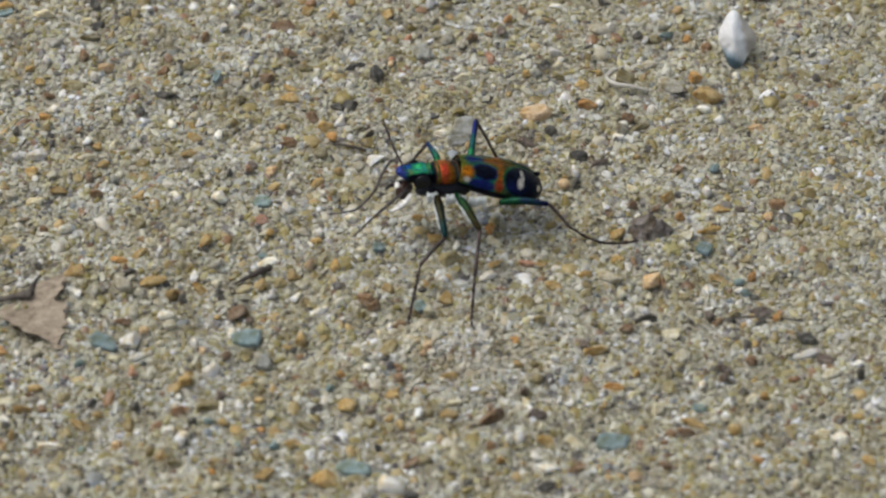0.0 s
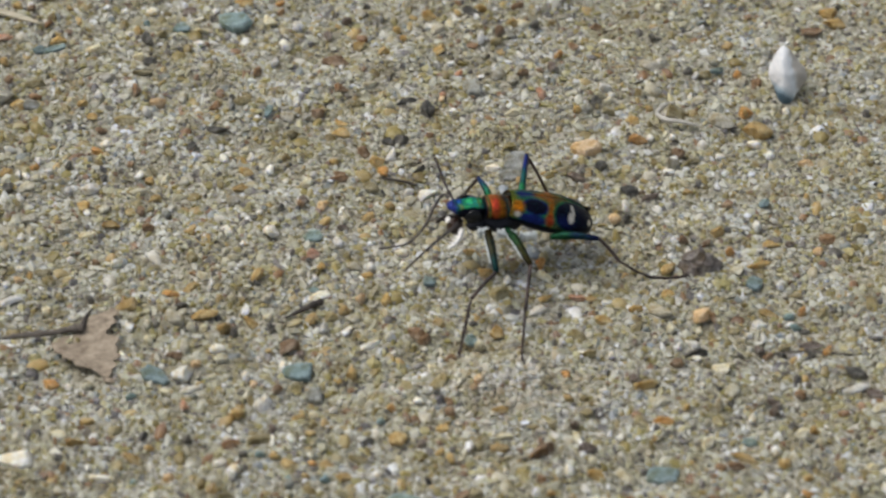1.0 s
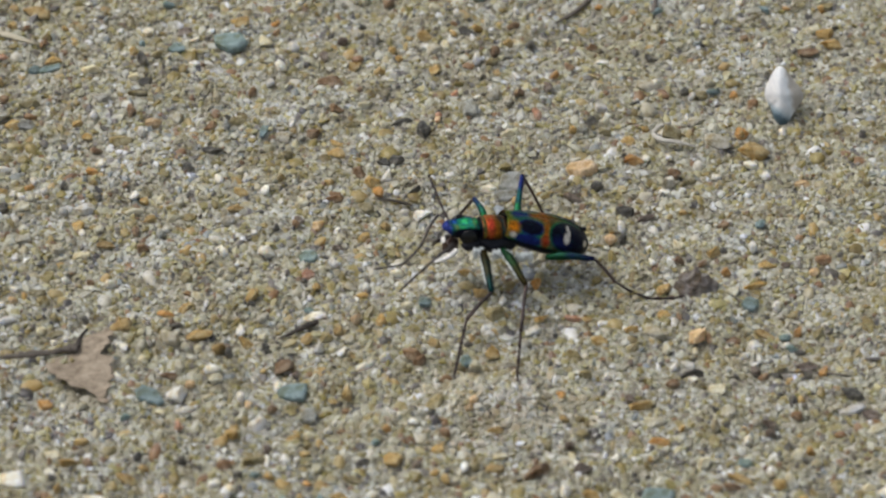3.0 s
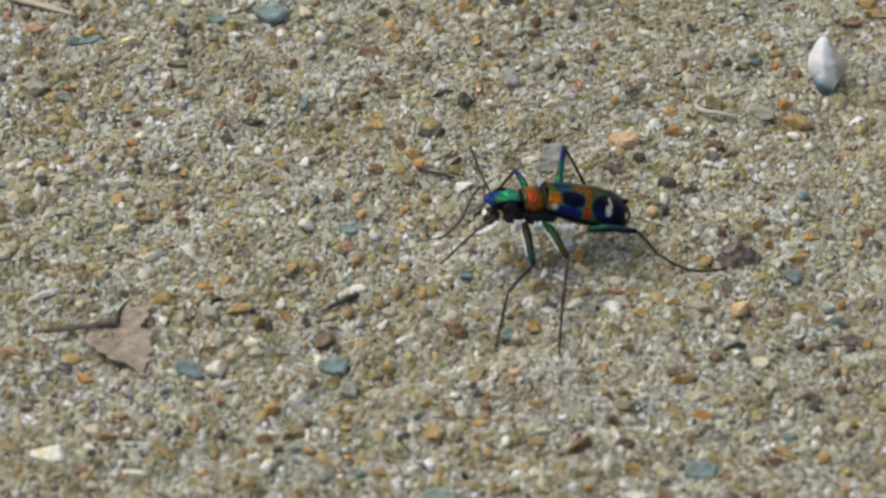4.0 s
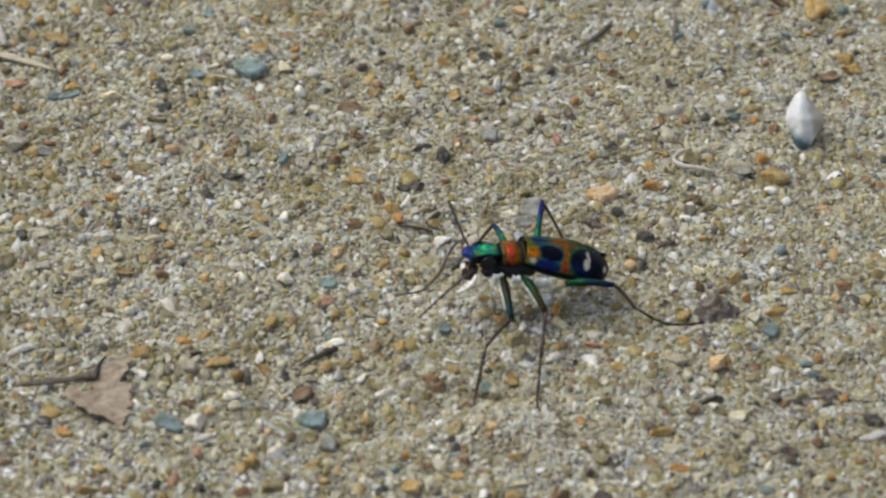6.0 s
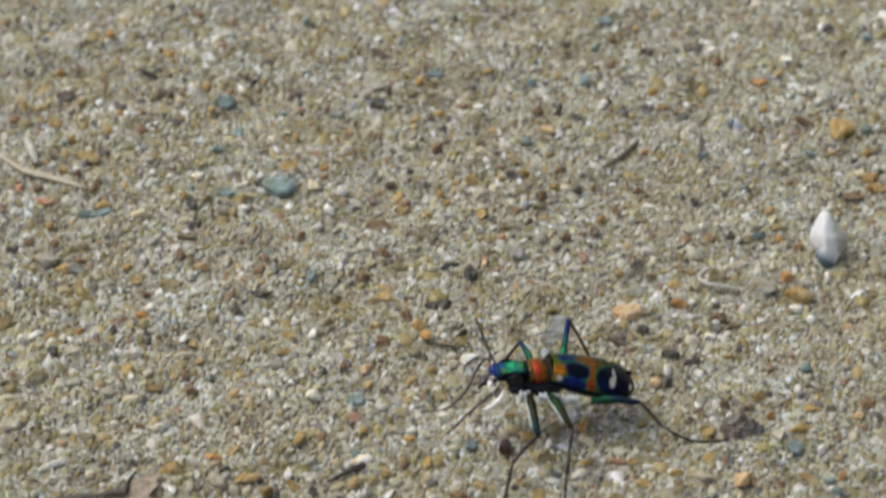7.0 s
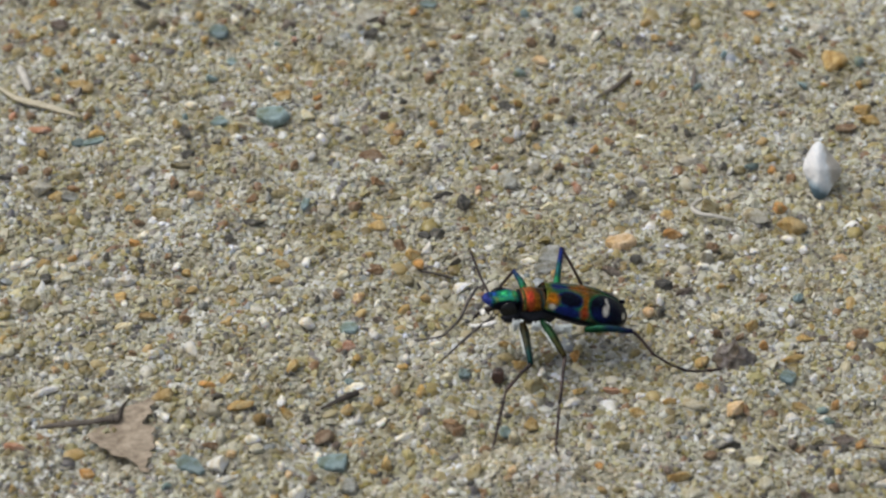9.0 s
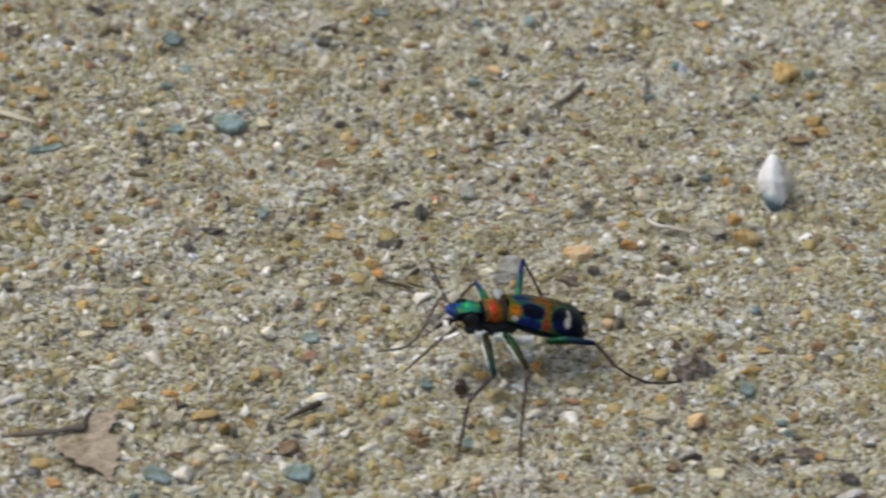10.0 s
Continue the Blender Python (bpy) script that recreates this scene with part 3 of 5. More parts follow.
scatter("cream", [
    (-22.4, -23.6, 2.1, 1.9), (-42.5, -37.9, 2.1, 1.8), (-24.9, -7.0, 1.9, 1.6), (42.4, -25.3, 2.0, 2.0),
    (4.9, -25.0, 1.7, 1.4), (62.5, -33.5, 2.2, 1.4), (-56.3, -4.5, 2.6, 1.4), (-23.6, -19.0, 1.6, 1.6),
    (-5.1, -15.3, 1.9, 1.5), (23.3, -37.9, 1.1, 2.2), (51.8, -38.5, 1.8, 1.4), (40.0, -39.1, 1.9, 2.0),
    (-35.7, -51.0, 2.3, 1.2), (14.2, -38.1, 1.8, 1.3), (29.7, -45.5, 2.6, 2.1), (33.8, -31.3, 2.1, 2.1),
    (43.5, -29.9, 1.9, 2.3), (50.7, -43.1, 1.8, 2.1), (60.5, -43.4, 1.9, 1.2), (-26.4, 47.0, 1.8, 1.3),
    (18.0, 48.6, 1.6, 1.5), (16.3, 28.4, 1.8, 1.3),
])
scatter("cream", [
    (20.2, -6.1, 2.3, 1.3), (2.3, -8.2, 1.8, 1.3), (45.4, -5.9, 1.9, 2.1), (-35.5, 40.9, 1.9, 1.3),
    (-41.1, 42.0, 2.4, 2.0), (-17.6, 48.4, 1.6, 2.3), (-29.3, 32.1, 1.6, 1.8), (-3.4, 34.6, 1.6, 1.5),
    (-7.4, 51.9, 1.9, 1.8), (-54.0, 12.2, 1.8, 1.5), (-49.4, 11.0, 1.9, 1.2), (-31.0, 14.4, 1.1, 2.1),
    (-34.3, 11.0, 2.1, 1.2), (-40.7, 2.0, 2.6, 1.5), (-57.1, 2.0, 2.3, 1.2), (-13.6, 0.6, 1.8, 2.1),
    
])
scatter("olive", [
    (-36.5, 27.1, 3.0, 1.8), (-45.5, -7.9, 1.8, 1.5), (-52.8, -41.5, 2.6, 1.5),
    (-46.4, -5.3, 2.2, 1.7), (31.5, -35.8, 2.2, 1.6), (5.8, -28.6, 3.0, 1.8), (61.9, 57.6, 1.8, 1.4),
    (-21.1, -49.2, 1.8, 1.4), (-4.9, 30.4, 1.9, 1.2), (14.2, 44.2, 1.9, 1.5), (-43.7, -14.1, 1.9, 1.3),
    (-8.4, -15.1, 1.6, 1.6), (56.2, -13.9, 1.5, 1.7), (-4.5, -42.2, 2.3, 1.5), (-16.6, -38.7, 2.9, 2.0),
    (-59.2, 64.1, 2.4, 2.1), (-40.3, 70.5, 2.3, 2.3), (-4.2, 71.2, 2.4, 1.6), (29.4, 28.9, 1.8, 1.3),
    (40.4, 17.8, 2.9, 1.2), (13.5, -10.5, 2.4, 2.8),
])
scatter("olive", [
    (24.1, -19.1, 2.1, 1.3), (25.5, -22.1, 1.9, 1.2), (50.7, -20.8, 1.8, 1.3), (-34.7, 37.1, 2.7, 1.5),
    (-49.2, 35.3, 3.2, 1.5), (-20.8, 30.3, 2.3, 2.0), (-54.1, 6.9, 1.9, 2.3), (-3.3, 12.0, 2.1, 1.6),
    (38.7, 27.0, 3.0, 3.0),
])
scatter("ash", [
    (4.4, -50.7, 2.7, 1.5), (-14.6, 65.5, 1.8, 1.8), (10.9, 33.4, 2.7, 3.0), (-49.8, 29.6, 2.3, 1.8),
    (-10.2, -29.6, 2.1, 2.5), (16.5, 17.4, 3.1, 3.8), (15.6, 14.3, 2.7, 2.0),
])
scatter("maroon", [
    (24.5, 14.1, 2.1, 1.7), (-12.0, 8.7, 1.1, 2.2), (49.0, -31.6, 1.9, 1.5), (-8.6, 81.4, 2.1, 1.2),
    (36.6, 82.6, 1.3, 2.0), (30.3, 80.4, 2.1, 1.1), (24.5, -41.0, 2.3, 2.0), (61.8, -29.5, 1.9, 1.8),
    (-53.4, 69.3, 2.3, 2.0), (-20.7, 71.0, 1.8, 2.0), (34.4, 10.6, 3.1, 1.2),
    (54.1, -20.1, 2.1, 2.1), (-28.8, 51.9, 1.8, 1.8),
])
chips("slate", [
    (13.6, 73.8, 1.6, 1.2), (-49.2, 42.7, 1.8, 1.1), (-34.6, 48.3, 1.0, 1.0), (44.9, 38.3, 1.6, 1.2),
    (49.8, 8.0, 1.3, 1.3), (-10.6, -8.7, 1.6, 0.9), (52.4, -16.9, 1.6, 0.9), (-33.7, -30.9, 1.3, 0.9),
    (-17.0, -42.1, 1.6, 1.1), (-13.4, -46.1, 1.3, 1.1), (-1.6, -35.5, 1.1, 0.9), (-53.0, 58.7, 1.3, 0.8),
    (-31.2, 57.2, 1.5, 1.1), (-22.2, 65.7, 1.1, 1.1), (-19.8, 67.6, 1.0, 0.6), (12.7, 58.9, 1.5, 1.1),
    (41.9, 63.6, 1.1, 0.9), (51.2, 69.7, 1.0, 0.8), (61.3, 61.5, 1.1, 1.6), (-19.5, 88.6, 1.3, 1.3),
    (22.9, 83.2, 1.6, 0.9), (62.9, 85.0, 1.9, 1.1),
])
chips("slate", [
    (-32.8, -46.2, 1.0, 0.8), (-8.7, -46.6, 1.6, 1.2), (45.2, -38.9, 1.9, 1.0), (21.4, 73.6, 1.6, 1.3),
    (52.9, 56.4, 1.8, 1.0), (37.6, 56.0, 1.8, 0.8), (51.8, -14.6, 1.6, 1.0),
])
chips("coral", [
    (9.0, 37.7, 1.0, 1.0), (6.7, 31.8, 0.8, 1.2), (20.2, 33.3, 1.1, 0.9), (-59.0, 48.9, 1.5, 1.1),
    (-19.7, 65.8, 1.1, 0.8), (-26.8, -33.4, 1.3, 1.2), (20.5, 32.6, 1.1, 1.3),
])
chips("rust", [
    (-40.0, 25.4, 2.0, 1.1), (25.1, 43.1, 1.1, 1.8), (18.0, 37.1, 1.5, 1.2), (49.8, 50.2, 1.3, 0.9),
    (-32.9, 3.3, 1.5, 1.1), (-35.7, 17.1, 1.0, 1.2), (38.5, 0.1, 1.5, 0.9), (-39.5, -3.8, 1.0, 0.8),
    (-51.2, -33.6, 1.5, 0.8), (-15.1, -29.4, 1.5, 1.2), (-6.0, -32.9, 1.1, 0.9), (7.2, -33.6, 1.3, 1.1),
    (-42.5, 66.0, 1.5, 0.8), (-50.9, 50.6, 1.9, 1.0), (-56.4, 48.2, 1.5, 1.1), (-14.2, 59.2, 0.8, 0.8),
    (-0.0, 58.1, 1.5, 1.5), (6.2, 58.9, 1.5, 0.9), (17.4, 52.6, 1.8, 0.9), (40.6, 78.7, 1.6, 1.1),
    (25.3, 78.9, 1.5, 1.5), (41.5, -44.5, 1.6, 1.1),
])
chips("rust", [
    (40.5, -49.8, 1.9, 1.0), (52.4, -29.9, 1.5, 1.2), (-37.0, 70.3, 1.1, 1.0), (14.4, 65.8, 1.5, 1.3),
    (14.6, 45.8, 1.5, 1.3), (20.3, 37.4, 1.1, 0.8), (38.6, 19.2, 1.5, 1.2), (44.9, 8.0, 1.8, 1.2),
    # The narrow one at x 41.7 stands for the tan pebble's shaded right side.
    (41.5, 0.1, 1.5, 1.0), (7.3, -23.7, 1.5, 1.2), (41.7, -14.3, 0.8, 2.1), (48.4, -22.1, 1.5, 1.0),
    (36.3, -24.6, 1.9, 1.0), (-56.6, 35.9, 1.5, 1.0), (-53.2, 34.9, 1.6, 1.2), (-35.5, 32.1, 1.1, 1.8),
    (-19.0, 38.4, 1.1, 1.6), (-33.8, 6.9, 1.0, 1.5), (-12.6, 7.8, 1.1, 1.3), (-38.0, -39.7, 1.3, 1.2),
])
chips("orange", [
    (-54.9, 75.7, 1.6, 1.0), (-48.8, 16.4, 1.5, 1.1), (-10.2, -43.4, 1.1, 0.8), (-0.3, -33.9, 1.3, 1.1),
    (22.1, -26.3, 1.1, 0.9), (-45.7, 65.2, 1.1, 0.9), (-2.7, 74.0, 1.3, 0.9), (29.6, 57.1, 1.3, 0.9),
    (56.2, 57.4, 1.1, 0.6), (-48.1, 84.6, 1.3, 1.3), (-16.4, -51.4, 1.1, 0.6), (52.2, -49.1, 1.9, 1.0),
    (23.0, 41.2, 1.3, 1.3), (19.4, -3.5, 1.6, 1.3), (44.7, -1.5, 1.3, 1.0), (53.5, -13.6, 1.3, 1.5),
    (56.2, -21.9, 1.8, 1.0), (-16.0, 53.2, 1.3, 0.8), (-1.4, 15.2, 1.5, 1.3), (47.5, 37.5, 1.1, 1.0),
])
chips("amber", [
    (-52.9, 51.5, 1.6, 1.1), (12.3, 51.2, 1.3, 1.3), (25.0, 28.6, 1.1, 1.1), (35.2, 29.9, 1.1, 0.9),
    (55.5, 9.1, 0.8, 1.2), (-48.0, -6.7, 0.8, 1.2), (-9.6, -4.5, 1.3, 0.8), (-3.3, -5.6, 1.6, 1.1),
    (-6.5, -13.9, 1.6, 1.2), (-1.0, -12.2, 1.6, 1.2), (-10.6, -15.6, 1.5, 1.5), (-22.2, -16.7, 1.5, 1.5),
    (-53.7, -31.1, 1.1, 0.9), (-47.9, -30.9, 1.1, 1.1), (-41.7, -44.7, 1.1, 1.4), (-31.2, -40.0, 1.3, 0.9),
    (-20.0, -34.2, 1.6, 1.4), (-15.2, -42.1, 1.6, 0.9), (-10.6, -38.4, 1.1, 0.9), (-5.4, -26.3, 1.6, 1.4),
    (7.3, -43.0, 1.3, 1.3), (5.8, -41.5, 1.3, 0.8),
])
chips("amber", [
    (22.4, -30.5, 1.6, 0.9), (37.4, -33.0, 0.8, 0.8), (53.6, -37.4, 1.5, 1.1), (49.3, -43.7, 1.3, 1.3),
    (-59.7, 68.2, 1.5, 1.1), (-51.5, 67.6, 1.5, 1.1), (-52.2, 59.5, 1.0, 1.4), (-45.6, 52.0, 1.1, 0.8),
    (-20.3, 60.7, 1.3, 0.9), (0.2, 66.6, 1.8, 1.1), (-3.3, 62.2, 1.3, 0.9), (9.0, 50.2, 1.1, 1.4),
    (31.0, 71.7, 1.6, 1.1), (40.6, 67.2, 1.0, 0.8), (46.9, 66.8, 1.0, 1.4), (-11.2, -45.4, 1.1, 0.9),
    (52.4, -46.1, 1.6, 0.9), (-39.3, -35.0, 1.9, 1.0), (19.7, -48.9, 1.5, 1.0), (-57.2, 67.6, 1.5, 0.8),
    (-33.4, 72.3, 1.5, 1.5), (-32.4, 67.1, 1.1, 1.2),
])
chips("amber", [
    (0.6, 47.6, 1.3, 1.2), (1.4, 45.3, 1.3, 1.0), (61.1, 57.1, 1.3, 1.0), (36.4, -5.0, 1.8, 1.2),
    (-41.5, 27.8, 1.5, 1.0), (-35.8, 46.1, 1.1, 1.2), (-54.2, 40.3, 1.3, 1.3), (-33.0, 14.0, 1.1, 1.2),
    (-32.3, 9.4, 1.8, 1.0), (-8.1, 17.4, 1.5, 1.0), (-0.5, 8.1, 1.5, 1.3), (-3.5, 5.7, 1.6, 1.0),
    (48.3, 28.0, 1.1, 1.0), (17.0, 13.1, 1.1, 1.5),
])
chips("tan", [
    (29.5, 4.9, 1.6, 1.3), (-4.4, -12.1, 1.7, 1.2), (-25.6, -24.8, 1.7, 1.0), (10.9, -29.2, 1.5, 1.2),
    (-28.4, -45.3, 1.5, 1.2), (-49.5, -7.8, 1.5, 1.0), (56.3, -1.3, 1.5, 1.1), (-18.0, -28.7, 1.3, 0.9),
    (10.2, -30.1, 1.3, 0.8), (6.5, 31.1, 0.8, 1.2),
])
chips("grey", [
    (16.2, 35.7, 1.6, 1.4), (-12.2, 28.1, 1.7, 1.0), (48.5, 36.1, 1.3, 1.5), (17.7, -15.5, 1.9, 1.0),
    (41.7, -33.1, 1.3, 1.5), (47.1, -32.0, 1.1, 1.4), (-52.7, 66.5, 1.6, 1.1),
])
chips("black", [
    (28.1, 16.8, 1.7, 1.1), (36.2, 45.7, 1.1, 1.1), (-38.5, 4.6, 1.1, 0.8), (-44.0, 16.2, 1.0, 1.0),
    (-39.7, -11.0, 1.0, 1.2), (-18.0, -8.5, 1.1, 0.6), (-20.8, -17.4, 1.0, 1.6), (-16.0, -17.2, 1.0, 1.4),
    (21.8, -13.2, 0.6, 1.1), (50.2, -22.2, 1.5, 0.9), (-45.4, -37.3, 0.8, 0.8), (-42.5, -42.6, 1.0, 1.4),
    (-19.1, -42.1, 1.3, 1.1), (5.5, -30.5, 1.1, 0.6), (4.3, -45.7, 1.0, 0.8), (52.8, -39.4, 1.1, 0.8),
    (-3.8, 53.2, 1.1, 0.8), (-22.6, 51.6, 1.0, 0.5), (17.2, 65.8, 1.1, 0.9), (24.6, 68.7, 1.0, 0.8),
    (19.7, 65.3, 1.6, 0.9), (58.7, -48.9, 0.8, 0.8),
])
chips("black", [
    (-26.3, -38.7, 0.8, 1.6), (-32.0, -38.4, 1.0, 1.3), (-3.4, -38.5, 1.9, 0.7), (8.5, -55.6, 1.8, 1.2),
    (41.9, -29.7, 1.5, 0.8), (66.2, -33.5, 1.3, 1.3), (17.5, 68.0, 1.5, 1.0), (20.1, 64.6, 1.8, 0.7),
    (62.7, 53.1, 1.0, 1.0), (19.9, 48.4, 1.5, 1.2), (31.1, 5.2, 1.1, 1.3), (53.4, -17.2, 1.5, 0.8),
    (54.1, -22.5, 1.0, 0.8), (-34.4, 43.8, 1.5, 1.5), (-22.3, 31.5, 1.0, 1.0), (-39.1, 14.0, 0.8, 1.2),
    (-15.1, 6.7, 1.0, 1.0), (40.8, 37.9, 1.1, 1.0),
])
chips("white", [
    (37.0, 38.9, 1.3, 1.0), (-37.2, 68.4, 1.4, 1.1),
    (-32.7, 26.5, 1.0, 0.8), (-37.8, 51.6, 1.1, 0.8), (-13.4, 31.2, 0.8, 0.8), (-3.4, 29.9, 1.1, 0.8),
    (11.5, 49.3, 0.8, 0.6), (12.1, 37.5, 1.1, 0.6), (17.7, 41.0, 1.0, 1.4), (8.2, 28.7, 1.0, 0.8),
    (29.9, 32.2, 1.0, 0.8), (20.6, 26.9, 0.8, 0.8), (51.7, 48.3, 1.0, 0.8), (40.9, 31.8, 0.8, 0.8),
    (37.3, 28.0, 1.3, 1.3), (54.0, 29.1, 0.8, 1.0), (-48.3, 18.9, 1.0, 0.8), (-7.4, 0.4, 1.3, 1.7),
    (-6.9, 7.9, 0.6, 0.7), (-22.4, 3.4, 1.1, 0.9),
])
chips("white", [
    (38.0, 22.5, 1.0, 1.0), (49.0, 21.0, 1.8, 1.1), (34.9, -0.1, 1.0, 1.2), (-49.2, -5.3, 1.1, 1.1),
    (-42.7, -2.8, 1.1, 1.1), (-36.8, -4.2, 1.9, 1.0), (-51.1, -8.7, 1.3, 0.9), (-43.6, -16.0, 1.0, 0.8),
    (-41.9, -15.1, 1.3, 0.8), (-44.9, -20.2, 1.0, 0.8), (-31.8, -11.5, 1.3, 0.8), (-20.3, -5.2, 0.8, 0.8),
    (-23.9, -8.5, 1.0, 1.0), (-19.4, -13.1, 1.6, 1.4), (-10.4, -6.4, 1.0, 0.8), (-2.9, -3.8, 1.1, 1.1),
    (-4.2, -6.6, 0.6, 1.7), (-6.1, -17.5, 1.1, 1.8), (-22.8, -21.9, 1.8, 1.1), (-14.4, -24.4, 1.0, 1.6),
    (-17.4, -22.5, 1.1, 0.8), (-0.3, -19.7, 1.3, 1.3),
])
chips("white", [
    (28.4, -22.2, 1.0, 1.0), (46.3, -18.2, 1.6, 0.9), (-48.9, -26.5, 0.8, 1.2), (-45.9, -33.3, 1.5, 0.8),
    (-41.8, -27.7, 1.1, 0.9), (-35.3, -29.4, 0.8, 0.8), (-49.8, -36.5, 1.0, 0.6), (-19.1, -27.4, 1.1, 1.4),
    (-21.8, -28.7, 0.8, 0.6), (-21.3, -38.2, 1.0, 0.8), (-15.4, -39.4, 0.8, 1.5), (-13.1, -40.0, 1.0, 1.0),
    (-11.7, -39.4, 0.8, 0.8), (-20.1, -45.3, 1.8, 1.2), (-21.9, -44.1, 1.6, 0.9), (-6.9, -30.8, 0.8, 0.8),
    (-2.1, -45.1, 1.6, 0.9), (0.4, -30.1, 0.8, 0.8), (-7.8, -32.3, 1.0, 1.0), (2.9, -32.2, 1.3, 0.9),
    (26.5, -36.9, 0.8, 0.6), (14.2, -45.0, 0.8, 0.8),
])
chips("white", [
    (27.1, -29.9, 1.3, 1.1), (37.7, -26.5, 1.0, 0.6), (39.6, -28.9, 0.8, 0.8), (48.4, -41.9, 1.1, 1.4),
    (-48.7, 67.9, 1.1, 1.8), (-51.2, 64.5, 1.0, 1.0), (-55.9, 62.5, 0.8, 0.8), (-44.4, 64.5, 1.1, 1.1),
    (-30.1, 61.3, 1.0, 0.8), (-12.7, 58.0, 1.1, 0.6), (-28.3, 59.1, 0.8, 0.5), (-11.4, 75.6, 1.0, 1.0),
    (-0.6, 61.0, 0.6, 1.1), (-24.9, 50.6, 1.1, 0.8), (-18.6, 52.1, 0.6, 0.5), (29.2, 74.0, 1.0, 0.8),
    (23.8, 67.5, 1.5, 1.5), (21.6, 58.9, 1.0, 0.6), (17.9, 56.4, 0.8, 1.0), (54.8, 68.3, 1.1, 0.9),
    (53.5, 67.9, 0.8, 0.6), (53.6, 61.8, 0.6, 1.1),
])
chips("white", [
    (49.4, 58.1, 1.0, 0.6), (44.1, 57.3, 1.0, 1.4), (62.9, 61.9, 1.0, 0.8), (57.1, 52.5, 1.0, 0.6),
    (-51.6, 87.3, 1.1, 0.9), (-33.9, 82.4, 1.0, 1.0), (-60.8, 88.9, 1.3, 1.1), (56.3, 86.7, 1.1, 1.4),
    (17.5, 78.5, 0.8, 0.8), (21.2, 79.0, 1.0, 0.8), (-13.0, -39.3, 1.1, 1.1), (23.8, -39.3, 0.8, 1.7),
    (17.9, -48.8, 1.1, 1.1), (49.7, -50.3, 1.3, 1.3), (61.8, -47.6, 0.8, 1.0), (47.8, -46.1, 1.3, 0.9),
    (-38.7, -44.5, 0.8, 0.8), (-20.4, -46.1, 1.5, 1.3), (9.5, -40.4, 1.0, 2.1), (27.5, -37.2, 0.8, 1.0),
    (28.7, -38.3, 1.0, 1.0), (22.2, -45.5, 1.5, 1.2),
])
chips("white", [
    (45.8, -34.9, 1.1, 1.5), (66.2, -31.1, 1.5, 1.0), (61.9, -48.2, 1.0, 1.0), (55.2, -36.0, 0.8, 0.7),
    (-37.3, 67.8, 1.1, 0.8), (-28.5, 71.7, 1.3, 1.3), (-23.5, 60.1, 1.5, 1.3), (-32.1, 64.5, 1.0, 0.8),
    (-12.7, 57.5, 1.1, 0.5), (15.7, 70.1, 0.8, 0.7), (5.9, 67.9, 1.8, 0.8), (9.4, 55.0, 1.0, 1.0),
    (36.3, 60.7, 0.8, 0.8), (35.8, 63.4, 1.0, 0.8), (48.6, 64.2, 1.1, 1.2), (45.4, 68.6, 1.3, 1.2),
    (49.3, 57.4, 1.0, 0.7), (12.1, 44.5, 1.3, 1.5), (24.8, 49.7, 1.1, 0.7), (11.7, 48.8, 0.8, 0.7),
    (5.9, 39.0, 1.3, 1.2), (7.9, 40.1, 1.0, 0.8),
])
chips("white", [
    (29.3, 33.3, 1.5, 1.5), (34.9, 21.5, 1.0, 1.0), (51.5, 24.6, 1.0, 0.8), (44.3, 18.8, 1.1, 1.2),
    (51.1, 18.6, 1.1, 1.3), (45.6, 8.9, 0.8, 0.7), (48.5, 3.4, 1.1, 2.0), (31.1, 7.8, 1.1, 1.6),
    (37.9, 17.5, 1.3, 1.3), (37.3, 15.0, 1.5, 1.0), (14.9, -7.0, 1.0, 1.0), (23.9, -5.2, 0.8, 0.7),
    (6.6, -11.6, 1.1, 1.3), (21.9, -20.5, 0.8, 0.8), (28.0, -12.0, 1.1, 1.0), (1.2, -1.5, 1.9, 1.0),
    (6.0, -23.5, 0.8, 1.3), (37.0, -2.8, 1.3, 0.7), (39.1, -2.0, 1.1, 0.7), (48.7, -1.5, 1.0, 0.8),
    (30.8, -13.8, 0.6, 1.0), (51.8, -16.1, 1.5, 0.7),
])
chips("white", [
    (37.0, -21.3, 1.3, 1.2), (39.3, -23.7, 1.3, 0.8), (51.0, -8.4, 1.0, 1.2), (-57.7, 33.8, 0.8, 1.0),
    (-33.9, 51.6, 1.9, 1.0), (-50.9, 51.5, 1.5, 1.2), (-37.1, 46.1, 1.3, 0.8), (-33.8, 28.2, 1.3, 1.2),
    (-57.1, 37.5, 1.0, 1.0), (-40.7, 31.5, 1.0, 1.3), (-13.5, 47.6, 1.5, 1.5), (-15.2, 42.5, 1.5, 1.5),
    (-27.3, 49.3, 1.5, 1.0), (-27.2, 44.1, 1.6, 1.3), (-13.4, 30.6, 0.8, 0.8), (-2.1, 30.3, 0.8, 0.8),
    (-16.7, 39.9, 1.1, 1.6), (-52.1, 20.8, 1.5, 0.8), (-39.1, 21.6, 1.5, 1.0), (-48.1, 18.2, 1.0, 1.0),
    (-56.3, 14.6, 1.1, 1.0), (-58.6, 14.7, 0.8, 1.0),
])
